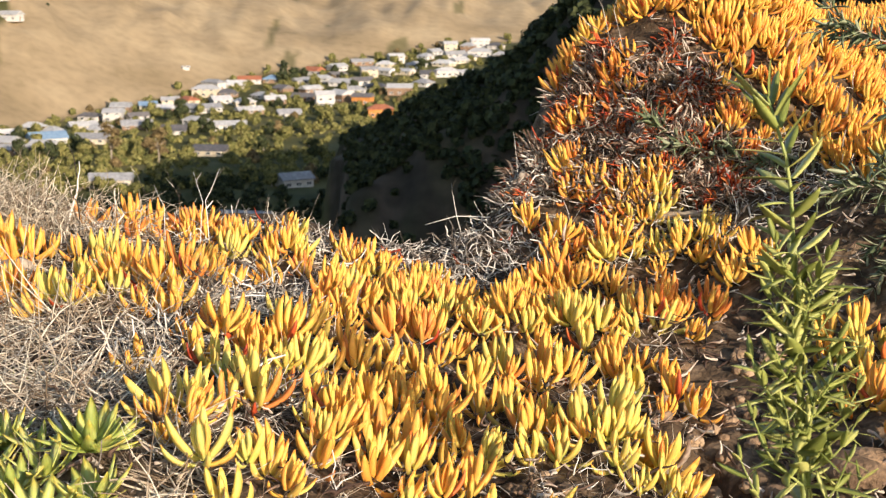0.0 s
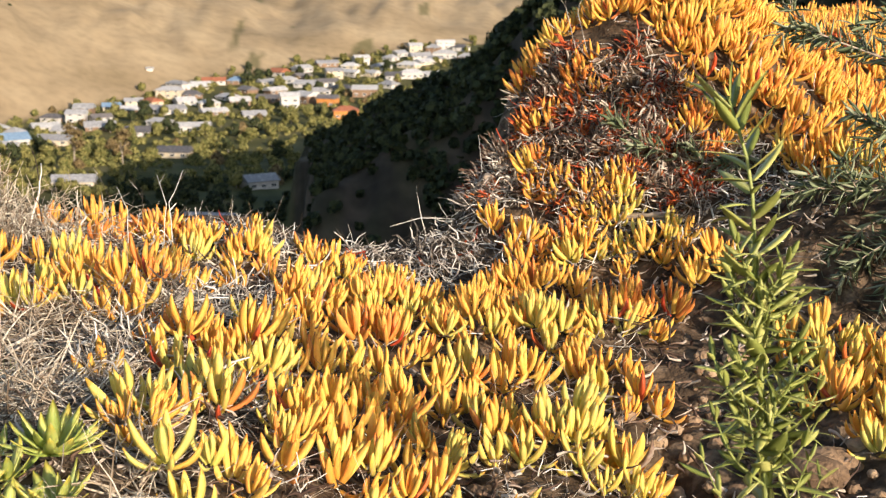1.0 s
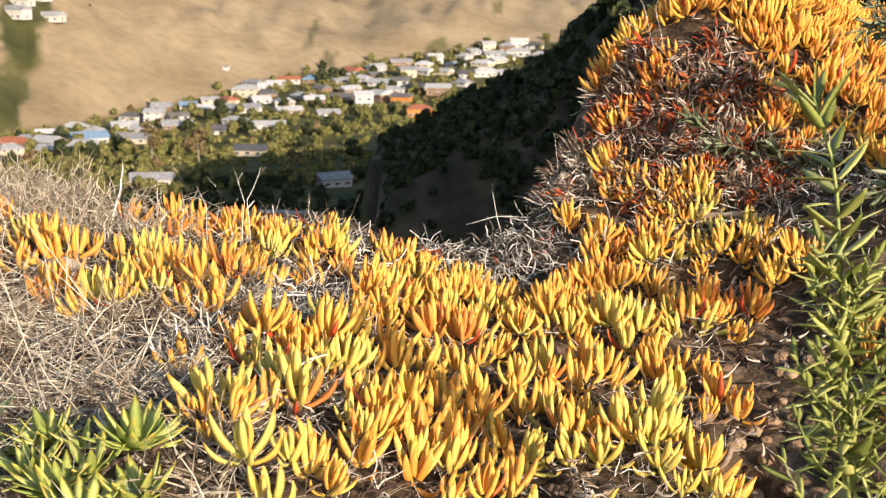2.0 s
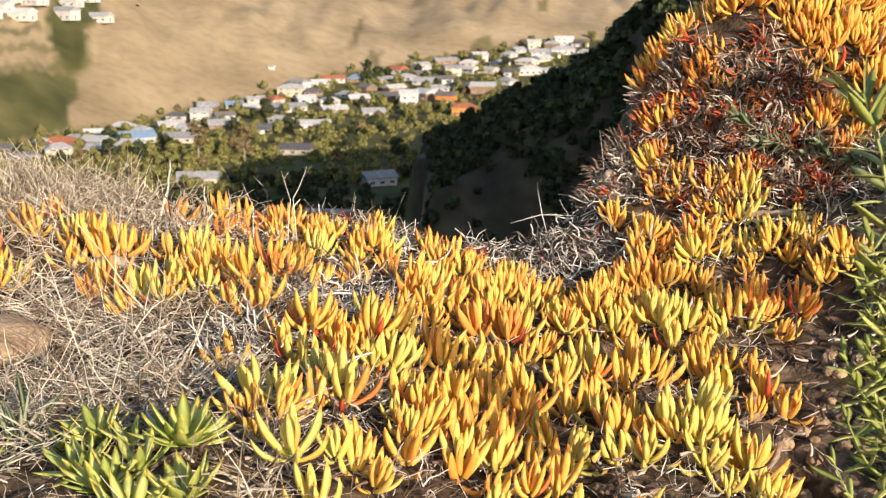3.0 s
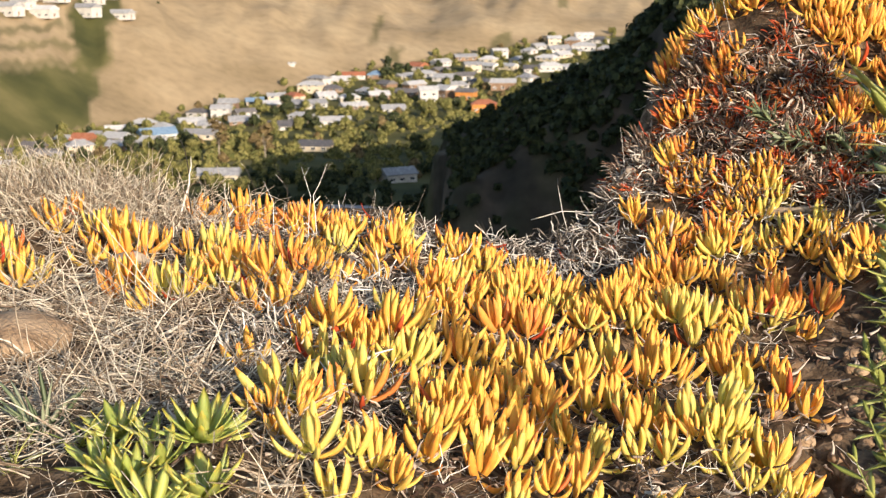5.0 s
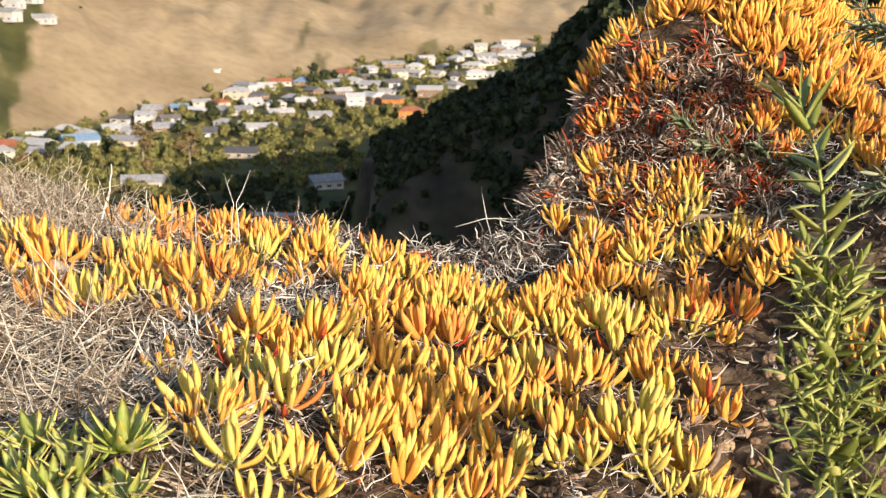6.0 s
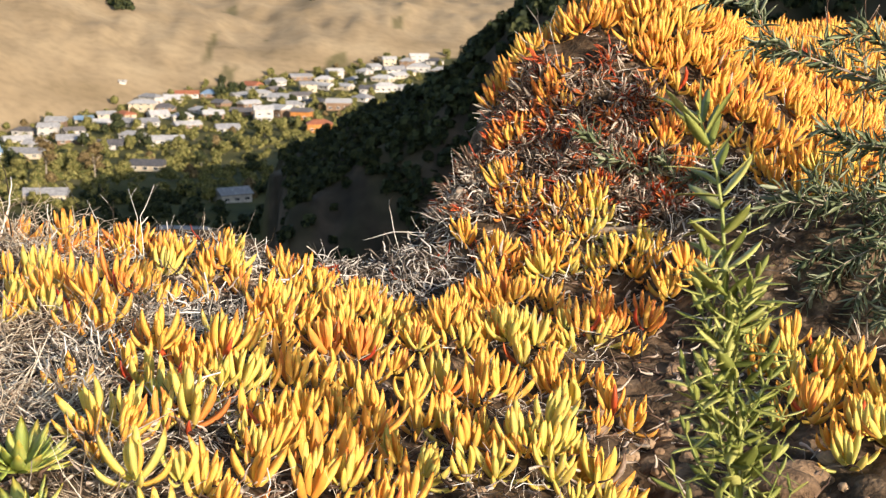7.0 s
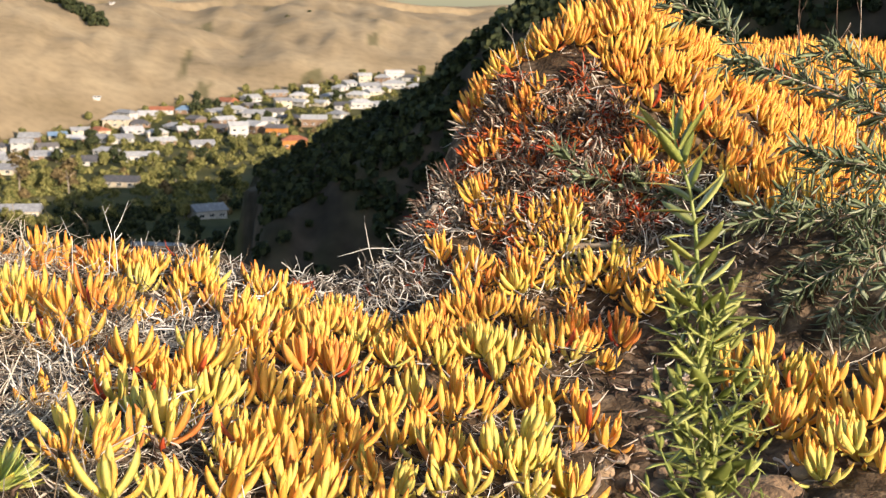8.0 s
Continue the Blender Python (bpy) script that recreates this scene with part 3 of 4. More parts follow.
def house(x, y, w, d, h, wall, roof, yaw, hip=0.0, storeys=1):
    """A house with gabled or hipped roof with eaves, and windows and a door in the wall towards -y."""
    thing = new("house")
    thing.matrix_basis = pose(x, y, height(x, y) - 0.6, 0, 0, yaw)
    thing.empty_display_size = 2
    words = {"grey": "light grey", "white": "white", "dark": "dark", "blue": "blue", "red": "red-brown"}[roof]
    kind = "hipped" if hip else "gabled"
    tagged(thing, wall + " weatherboard house with a " + words + " " + kind + " roof among trees", "house", "houses in the valley")
    bm = bmesh.new()
    box(bm, -w / 2, w / 2, -d / 2, d / 2, 0, h)
    if not hip:
        for s in (-1, 1):
            a = [bm.verts.new((s * (w / 2 - 0.01), -d / 2, h)), bm.verts.new((s * (w / 2 - 0.01), d / 2, h)), bm.verts.new((s * (w / 2 - 0.01), 0, h + d * 0.22))]
            bm.faces.new(a)
    me = finish("wall", bm, M_WALL[wall], False)
    part("wall", me, None, thing)
    bm = bmesh.new()
    e, rz, t = 0.55, d * 0.24, 0.25
    X, Y = w / 2 + e, d / 2 + e
    low = [bm.verts.new(p) for p in ((-X, -Y, h - 0.1), (X, -Y, h - 0.1), (X, Y, h - 0.1), (-X, Y, h - 0.1))]
    eav = [bm.verts.new(p) for p in ((-X, -Y, h + t - 0.1), (X, -Y, h + t - 0.1), (X, Y, h + t - 0.1), (-X, Y, h + t - 0.1))]
    r0, r1 = bm.verts.new((-X + hip * d * 0.5, 0, h + rz + t)), bm.verts.new((X - hip * d * 0.5, 0, h + rz + t))
    for f in ((low[3], low[2], low[1], low[0]), (low[0], low[1], eav[1], eav[0]), (low[1], low[2], eav[2], eav[1]), (low[2], low[3], eav[3], eav[2]), (low[3], low[0], eav[0], eav[3]),
              (eav[0], eav[1], r1, r0), (eav[2], eav[3], r0, r1), (eav[1], eav[2], r1), (eav[3], eav[0], r0)):
        bm.faces.new(f)
    part("roof", finish("roof", bm, M_ROOF[roof], False), None, thing)
    n = max(2, int(w / 3.4))
    for s in range(storeys):
        for k in range(n):
            cx = -w / 2 + w * (k + 0.5) / n
            z0 = 1.3 + s * 2.7
            win = new("window", WINDOW_FRAME)
            win.parent = thing
            win.matrix_basis = pose(cx, -d / 2 - 0.03, z0)
            part("pane", WINDOW_PANE, None, win)
    door = bmesh.new()
    box(door, w * 0.5 - 0.05, w * 0.5 + 0.06, -0.5, 0.5, 0.5, 2.6)
    part("door", finish("door", door, M_WALL["brown"], False), None, thing)
    return thing


def window_meshes():
    a = bmesh.new()
    for x0, x1, z0, z1 in ((-0.95, -0.83, 0, 1.2), (0.83, 0.95, 0, 1.2), (-0.83, 0.83, 0, 0.12), (-0.83, 0.83, 1.08, 1.2), (-0.05, 0.05, 0.12, 1.08)):
        box(a, x0, x1, -0.06, 0.06, z0, z1)
    b = bmesh.new()
    box(b, -0.83, 0.83, -0.01, 0.03, 0.12, 1.08)
    return finish("window", a, M_FRAME, False), finish("pane", b, M_PANE, False)


WINDOW_FRAME, WINDOW_PANE = window_meshes()
HOUSES = []


def settle():
    rng = random.Random(11)
    known = [
        (-61.4, 683, 9.5, 8, 6.6, "white", "white", 12, 0, 2), (-23.5, 719, 13, 8, 4.6, "brown", "grey", -4, 0, 1), (-98, 601, 15, 7, 3.0, "white", "white", 6, 0, 1),
        (-93, 523, 13, 8, 2.9, "cream", "dark", -8, 0, 1), (-42, 690, 10, 7, 4.8, "orange", "dark", -15, 0, 1), (-31, 651, 12, 8, 4.6, "orange", "red", 5, 1, 1),
        (-169, 558, 15, 10, 3.4, "white", "blue", 30, 0, 1), (2, 787, 14, 9, 3.6, "white", "white", 5, 1, 1), (24, 865, 15, 9, 3.6, "white", "grey", -6, 1, 1),
        (-114, 446, 14, 8, 3.2, "cream", "grey", 5, 0, 1), (-51, 445, 11, 8, 3.4, "white", "grey", 30, 0, 1), (-57, 372, 14, 9, 3.2, "cream", "grey", -10, 0, 1),
    ]
    for k in known:
        house(*k)
        HOUSES.append((k[0], k[1]))
    count, tries = 0, 0
    while count < 80 and tries < 4000:
        tries += 1
        a = rng.uniform(-25, 2.6)
        base = 560 + 14.5 * (a + 23)
        r = base - 8 - abs(rng.gauss(0, 0.5)) * 120
        if r < 505 + 8.5 * (a + 23) and rng.random() < 1.1:
            continue
        x, y = r * math.sin(radians(a)), r * math.cos(radians(a))
        if any(math.hypot(x - p, (y - q) * 0.55) < 10.5 for p, q in HOUSES):
            continue
        HOUSES.append((x, y))
        count += 1
        roof = rng.choices(("white", "grey", "dark", "red", "blue"), (5, 6, 2.5, 0.35, 0.12))[0]
        wall = rng.choices(("white", "cream", "brown", "orange"), (5, 4, 2.2, 0.3))[0]
        two = rng.random() < 0.15
        house(x, y, rng.uniform(7.5, 13.5), rng.uniform(6, 9), 4.8 if two else rng.uniform(2.3, 3.0), wall, roof, rng.uniform(-45, 45), rng.choice((0, 0, 0.9)), 2 if two else 1)
    # a row of houses on the terraces of the far hillside
    for k in range(16):
        a = -25.5 + k * 0.5 + rng.uniform(-0.12, 0.12)
        r = 706 + 12 * (a + 23) + (k % 3) * 14 - 6
        x, y = r * math.sin(radians(a)), r * math.cos(radians(a))
        HOUSES.append((x, y))
        house(x, y, rng.uniform(9, 14), 8, rng.uniform(3, 5.4), rng.choice(("white", "white", "cream")), rng.choice(("grey", "white", "white", "grey")), rng.uniform(-30, 10))
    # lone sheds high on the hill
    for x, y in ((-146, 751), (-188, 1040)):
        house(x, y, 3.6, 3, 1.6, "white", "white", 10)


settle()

# ---- trees: trunk and limbs, and a crown of many small leaf clumps ----
M_CROWN = {
    "olive": material("foliage_olive", [(0.25, (0.10, 0.11, 0.03)), (0.5, (0.19, 0.185, 0.055)), (0.75, (0.30, 0.27, 0.09))], 0.7, 0.8, 0, 4, 0.25, 3, 0.01, None, 0.9),
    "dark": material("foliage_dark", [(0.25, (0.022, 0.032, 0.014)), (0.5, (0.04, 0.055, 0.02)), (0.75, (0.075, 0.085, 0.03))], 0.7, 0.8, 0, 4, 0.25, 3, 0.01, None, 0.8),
    "brown": material("foliage_brown", [(0.25, (0.10, 0.07, 0.03)), (0.5, (0.18, 0.13, 0.055)), (0.75, (0.27, 0.20, 0.09))], 0.7, 0.8, 0, 4, 0.25, 3, 0.01, None, 0.9),
}
M_BARK = material("bark", [(0.25, (0.20, 0.16, 0.12)), (0.5, (0.34, 0.29, 0.23)), (0.75, (0.52, 0.47, 0.40))], 3, 0.9, 0, 20, 0.2, 3)


def crown_pieces(rng, h, wide, lobes, leaves, leaf, sp=None, at=Vector((0, 0, 0)), low=0.30):
    sp = sp or Soup()
    for k in range(lobes):
        t = rng.random()
        ang = rng.uniform(0, 6.283)
        rad = wide * (0.15 + 0.6 * rng.random()) * (1.15 - 0.55 * t)
        c = Vector((rad * math.cos(ang), rad * math.sin(ang), h * (low + 0.55 * t)))
        q = wide * rng.uniform(0.32, 0.55)
        for _ in range(leaves):
            d = Vector((rng.gauss(0, 1), rng.gauss(0, 1), rng.gauss(0, 0.8))).normalized()
            p = at + c + d * q * rng.uniform(0.55, 1.05)
            n = (d + Vector((rng.uniform(-.6, .6), rng.uniform(-.6, .6), rng.uniform(-.3, .8)))).normalized()
            u = n.orthogonal().normalized() * leaf * rng.uniform(0.6, 1.3)
            w = n.cross(u).normalized() * leaf * rng.uniform(0.5, 1.1)
            s = n * leaf * 0.25
            sp.add([tuple(p - u), tuple(p - w + s), tuple(p + u), tuple(p + w + s * 0.5)], [(0, 1, 2), (0, 2, 3)], [0, 0.5, 1, 0.5])
    return sp


def tree_kind(seed, h, wide, tone, lobes=12, leaves=85, bare=False):
    rng = random.Random(seed)
    bm = bmesh.new()
    top = Vector((rng.uniform(-0.4, 0.4), rng.uniform(-0.4, 0.4), h * 0.62))
    tube(bm, [Vector((0, 0, -1)), Vector((0.1, 0, h * 0.25)), top * 0.8, top], [h * 0.028, h * 0.022, h * 0.014, h * 0.006], 6)
    for k in range(6 if bare else 4):
        ang = k * 1.9 + rng.random()
        s = Vector((0.1, 0, h * rng.uniform(0.28, 0.45)))
        e = Vector((math.cos(ang) * wide * 0.6, math.sin(ang) * wide * 0.6, h * rng.uniform(0.55, 0.82)))
        tube(bm, [s, (s + e) / 2 + Vector((0, 0, 0.06 * h)), e], [h * 0.013, h * 0.009, h * 0.003], 5)
    return finish("trunk", bm, M_BARK), crown_pieces(rng, h, wide, lobes, leaves, 0.62, None, Vector((0, 0, 0)), 0.42 if bare else 0.24).mesh("crown", M_CROWN[tone]), tone


TREES = [tree_kind(1, 9, 3.6, "olive"), tree_kind(2, 7, 3.8, "olive"), tree_kind(3, 11, 3.9, "dark", 13), tree_kind(4, 5.5, 3.4, "brown"), tree_kind(5, 8, 4.2, "olive", 12),
         tree_kind(6, 16, 5.5, "brown", 9, 40, True), tree_kind(7, 12, 4.6, "dark", 15)]


def tree(kind, x, y, size, yaw):
    trunk, crown, tone = TREES[kind]
    thing = new("tree")
    thing.matrix_basis = pose(x, y, height(x, y), 0, 0, yaw) @ Matrix.Diagonal((size, size, size * 0.95, 1))
    thing.empty_display_size = 1
    words = {"olive": "olive green leafy", "dark": "dark evergreen", "brown": "brownish thin-crowned"}[tone]
    tagged(thing, words + " tree standing between the village houses", "tree", "trees in the valley")
    part("trunk", trunk, None, thing)
    part("crown", crown, None, thing)


def plant_trees():
    rng = random.Random(23)
    tree(5, -126, 495, 1.0, 20), tree(5, -109, 500, 0.85, 120), tree(2, -91, 752, 1.1, 40), tree(6, -86, 755, 0.9, 160)
    n, tries, done = 0, 0, []
    while n < 330 and tries < 12000:
        tries += 1
        a = rng.uniform(-26, 3.5)
        base = 560 + 14.5 * (a + 23)
        r = base + 6 - (base - 424) * rng.random() ** 1.25
        x, y = r * math.sin(radians(a)), r * math.cos(radians(a))
        if any(abs(x - p) < 5.0 and -4.5 < y - q < 5 for p, q in HOUSES):
            continue
        if any(math.hypot(x - p, y - q) < 4.5 for p, q in done):
            continue
        done.append((x, y))
        n += 1
        dense = r < 505 + 8.5 * (a + 23)
        kind = rng.choices((0, 1, 2, 3, 4, 6), (5, 5, 1.5, 4, 5, 1.0 if dense else 0.6))[0]
        tree(kind, x, y, rng.uniform(0.55, 1.0) * (0.95 if dense else 0.9), rng.uniform(0, 360))
    sp = Soup()
    for _ in range(1500):
        a = rng.uniform(-26, 3.2)
        base = 560 + 14.5 * (a + 23)
        r = base + 4 - (base - 440) * rng.random()
        x, y = r * math.sin(radians(a)), r * math.cos(radians(a))
        if any(abs(x - p) < 6 and -6 < y - q < 6 for p, q in HOUSES):
            continue
        hh = rng.uniform(1.8, 4.8)
        crown_pieces(rng, hh, hh * 0.75, 5, 22, 0.6, sp, Vector((x, y, height(x, y) - 0.2 * hh)), 0.2)
    tagged(new("garden_bushes", sp.mesh("garden_bushes", M_CROWN["olive"])), "olive green bushes and hedges between the village houses", "bushes", kind="stuff")
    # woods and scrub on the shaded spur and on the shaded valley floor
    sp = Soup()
    # spur scrub packed dense in dark foliage, so its colour carries the shade
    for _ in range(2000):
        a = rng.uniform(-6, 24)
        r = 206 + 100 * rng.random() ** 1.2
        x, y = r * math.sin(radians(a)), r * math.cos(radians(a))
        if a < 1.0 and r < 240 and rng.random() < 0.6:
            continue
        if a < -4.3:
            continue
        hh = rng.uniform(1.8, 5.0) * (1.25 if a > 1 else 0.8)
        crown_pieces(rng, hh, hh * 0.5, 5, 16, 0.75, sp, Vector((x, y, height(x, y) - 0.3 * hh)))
    tagged(new("spur_woods", sp.mesh("spur_woods", M_CROWN["dark"])), "scrub and trees on the steep spur, dark and dense to paint its shade", "woods", kind="stuff")
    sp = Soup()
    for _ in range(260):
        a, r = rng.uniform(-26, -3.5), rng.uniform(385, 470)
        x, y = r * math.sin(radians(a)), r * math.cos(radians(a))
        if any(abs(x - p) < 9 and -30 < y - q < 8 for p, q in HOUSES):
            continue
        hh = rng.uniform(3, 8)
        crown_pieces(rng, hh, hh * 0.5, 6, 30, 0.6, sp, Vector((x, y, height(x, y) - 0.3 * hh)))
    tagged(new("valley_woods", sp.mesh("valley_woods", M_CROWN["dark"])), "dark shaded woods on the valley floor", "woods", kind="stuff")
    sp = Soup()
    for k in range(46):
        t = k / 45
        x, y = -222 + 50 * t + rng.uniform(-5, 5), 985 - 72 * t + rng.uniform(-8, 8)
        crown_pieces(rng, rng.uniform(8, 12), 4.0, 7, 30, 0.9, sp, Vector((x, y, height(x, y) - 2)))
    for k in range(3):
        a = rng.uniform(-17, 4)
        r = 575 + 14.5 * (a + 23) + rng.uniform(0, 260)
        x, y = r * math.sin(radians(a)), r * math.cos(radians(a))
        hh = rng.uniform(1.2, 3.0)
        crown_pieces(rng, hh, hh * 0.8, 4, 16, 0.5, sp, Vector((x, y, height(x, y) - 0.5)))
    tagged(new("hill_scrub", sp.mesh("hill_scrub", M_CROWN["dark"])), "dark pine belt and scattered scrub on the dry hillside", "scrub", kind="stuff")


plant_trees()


# ---- dry litter on the bank: straw and dead twigs ----
def curl(rng, p, d, length, bend, n=4):
    """Points of a strand from p along d that wanders."""
    pts, q = [p.copy()], p.copy()
    d = d.normalized()
    for _ in range(n - 1):
        d = (d + Vector((rng.uniform(-bend, bend), rng.uniform(-bend, bend), rng.uniform(-bend, bend) * 0.8))).normalized()
        q = q + d * (length / (n - 1))
        pts.append(q.copy())
    return pts


def in_spot(rng, spots):
    cx, cy, rx, ry = rng.choice(spots)
    a, r = rng.uniform(0, 6.283), math.sqrt(rng.random())
    return cx + rx * r * math.cos(a), cy + ry * r * math.sin(a)


def strew():
    rng = random.Random(31)
    straw, twig = Soup(), Soup()
    # lying straw on the grassy left of the bank
    spots = [(-0.62, 1.86, 0.34, 0.26), (-0.95, 1.75, 0.4, 0.4), (-0.52, 1.62, 0.16, 0.12), (-0.75, 2.15, 0.35, 0.22), (-0.80, 1.45, 0.3, 0.3), (-0.34, 1.28, 0.08, 0.2), (-0.62, 2.05, 0.3, 0.2)]
    for _ in range(5600):
        x, y = in_spot(rng, spots)
        if math.hypot((x + 0.80) / 0.11, (y - 1.84) / 0.09) < 1 or math.hypot((x + 0.43) / 0.13, (y - 1.33) / 0.15) < 1:
            continue
        p = Vector((x, y, near_z(x, y) + rng.uniform(0.0, 0.022)))
        d = Vector((rng.gauss(0, 1), rng.gauss(0, 1), rng.uniform(-0.05, 0.45)))
        straw.strand(curl(rng, p, d, rng.uniform(0.03, 0.11), 0.45), rng.choice((0.0005, 0.0008, 0.0012, 0.0019)))
    # the heap of matted grass at the edge
    for _ in range(5600):
        x, y = -1.04 + rng.gauss(0, 0.17), 2.60 + rng.gauss(0, 0.08)
        p = Vector((x, y, near_z(x, y) - 0.005))
        d = Vector((rng.gauss(0.1, 0.7), rng.gauss(-0.1, 0.6), rng.uniform(0.0, 0.8)))
        straw.strand(curl(rng, p, d, rng.uniform(0.06, 0.19), 0.95, 6), rng.uniform(0.0008, 0.0019))
    # straw standing between the tufts
    for _ in range(2200):
        y = rng.uniform(1.2, 2.9)
        x = rng.uniform(-0.45, 0.2) * y
        if cushion(x, y) > 0.3:
            continue
        p = Vector((x, y, near_z(x, y)))
        d = Vector((rng.gauss(0, 0.7), rng.gauss(-0.2, 0.7), rng.uniform(0.2, 1.0)))
        straw.strand(curl(rng, p, d, rng.uniform(0.03, 0.085), 0.4), rng.uniform(0.0004, 0.0009))
    # long pale stems leaning over the grass
    for _ in range(26):
        x, y = rng.uniform(-0.85, -0.5), rng.uniform(1.55, 2.1)
        p = Vector((x, y, near_z(x, y)))
        straw.strand(curl(rng, p, Vector((rng.uniform(-1, 0.3), rng.uniform(-0.2, 0.6), rng.uniform(0.3, 0.8))), rng.uniform(0.15, 0.3), 0.12, 5), 0.0013)
    # a mat of grey dead stems under the ice plant, thick where it has died back
    dead = [(-0.32, 2.16, 0.10, 0.13), (-0.43, 1.88, 0.06, 0.10), (-0.24, 1.66, 0.05, 0.06), (0.20, 2.95, 0.06, 0.05), (0.02, 2.95, 0.17, 0.15), (0.40, 2.92, 0.2, 0.08), (0.50, 2.76, 0.2, 0.10), (-0.62, 2.70, 0.26, 0.14), (-0.25, 2.75, 0.25, 0.1), (0.65, 2.75, 0.2, 0.1), (0.05, 2.75, 0.25, 0.12)]
    for _ in range(6400):
        x, y = in_spot(rng, dead)
        p = Vector((x, y, near_z(x, y) + rng.uniform(-0.004, 0.022)))
        d = Vector((rng.gauss(0, 1), rng.gauss(0, 1), rng.uniform(-0.3, 0.7)))
        twig.strand(curl(rng, p, d, rng.uniform(0.02, 0.075), 0.75), rng.choice((0.0007, 0.001, 0.0016, 0.0024)), 4, 0.5)
    for _ in range(4400):
        y = rng.uniform(1.2, 3.3)
        x = rng.uniform(-0.5, 0.5) * y * 0.9
        if y > 2.85 and x < 0.1 or x > 0.4 and y < 2.5 and rng.random() < 0.75:
            continue
        p = Vector((x, y, near_z(x, y) + rng.uniform(-0.004, 0.012)))
        d = Vector((rng.gauss(0, 1), rng.gauss(0, 1), rng.uniform(-0.2, 0.5)))
        twig.strand(curl(rng, p, d, rng.uniform(0.015, 0.06), 0.7), rng.choice((0.0006, 0.0009, 0.0013)), 3, 0.5)
    worn = [(0.34, 2.93, 0.12, 0.07), (0.47, 2.95, 0.13, 0.08), (0.57, 2.89, 0.08, 0.06), (0.44, 2.85, 0.14, 0.06), (0.60, 2.80, 0.08, 0.05), (0.20, 2.98, 0.07, 0.06), (0.33, 3.05, 0.08, 0.06)]
    red, litter = Soup(), Soup()
    for _ in range(420):
        x, y = in_spot(rng, worn)
        out = surface_tilt(x, y)
        base = Matrix.Translation(Vector((x, y, near_z(x, y))) + out * rng.uniform(0.0, 0.03)) @ (out + Vector((rng.gauss(0, 0.5), rng.gauss(0, 0.4), rng.gauss(-0.1, 0.5)))).normalized().to_track_quat("Z", "Y").to_matrix().to_4x4()
        tint = red if rng.random() < 0.27 else litter
        for m, long, v, _ in tuft_leaves(rng, rng.uniform(0.022, 0.042)):
            thin = long * rng.uniform(0.35, 0.8)
            mm = base @ m @ pose(0, 0, 0, rng.uniform(-30, 20), 0, 0) @ Matrix.Diagonal((thin, thin, long, 1))
            vs, fs, us = LOW[v]
            tint.add([tuple(mm @ q) for q in vs], fs, us)
    # shrivelled hanging leaves on the face of the mound and under the tufts
    for _ in range(5000):
        if rng.random() < 0.45:
            x, y = in_spot(rng, worn)
        else:
            y = rng.uniform(1.3, 2.9)
            x = rng.uniform(-0.35, 0.4) * y * 0.9
        p = Vector((x, y, near_z(x, y) + rng.uniform(0, 0.025)))
        d = Vector((rng.gauss(0, 1), rng.gauss(-0.3, 1), rng.uniform(-0.8, 0.7)))
        (red if y > 2.7 and rng.random() < 0.36 else litter).strand(curl(rng, p, d, rng.uniform(0.018, 0.05), 0.6, 4), rng.uniform(0.0016, 0.0036), 4, 0.25)
    for name, sp, mat, label, cat in (("dry_grass", straw, M_STRAW, "pale dry grass matted over the soil bank", "dry grass"), ("dead_stems", twig, M_TWIG, "tangled grey dead stems between the ice plants", "dead stems"),
                                      ("withered_leaves", litter, M_LEAF["dead"], "shrivelled brown leaves hanging on the mound", "dead leaves"), ("red_leaves", red, M_LEAF["red"], "shrivelled red leaves among the dead stems", "dead leaves")):
        tagged(new(name, sp.mesh(name, mat)), label, cat, kind="stuff")


strew()


def stalk(points, width, label, group, forks=0, seed=0, mat=None, name="dry_stalk"):
    """A single dry stem, with side twigs."""
    rng = random.Random(seed)
    bm = bmesh.new()
    pts = [Vector(p) for p in points]
    o = pts[0]
    fine = []
    for i in range(len(pts) - 1):
        for k in range(3):
            fine.append(pts[i].lerp(pts[i + 1], k / 3) - o + Vector((rng.uniform(-1, 1), rng.uniform(-1, 1), 0)) * width * 1.2)
    fine.append(pts[-1] - o)
    tube(bm, fine, [width * (1 - 0.7 * i / (len(fine) - 1)) for i in range(len(fine))], 5)
    ob = new(name, finish(name, bm, mat or M_TWIG))
    ob.matrix_basis = pose(*o)
    for k in range(forks):
        i = rng.randrange(len(fine) // 3, len(fine) - 1)
        bm = bmesh.new()
        c = curl(rng, fine[i], (fine[i] - fine[i - 1]).normalized() + Vector((rng.uniform(-.8, .8), rng.uniform(-.4, .4), rng.uniform(0, .6))), width * 26, 0.3)
        tube(bm, c, [width * 0.5, width * 0.4, width * 0.3, width * 0.15], 4)
        part("side_twig", bm, mat or M_TWIG, ob)
    return tagged(ob, label, "dry stalk", group)


def from_ground(x, y, tip, side=0.0):
    z = near_z(x, y)
    t = Vector(tip)
    mid = Vector((x, y, z)).lerp(t, 0.5) + Vector((side, 0, 0.02))
    return [(x, y, z - 0.01), tuple(mid), tuple(t)]


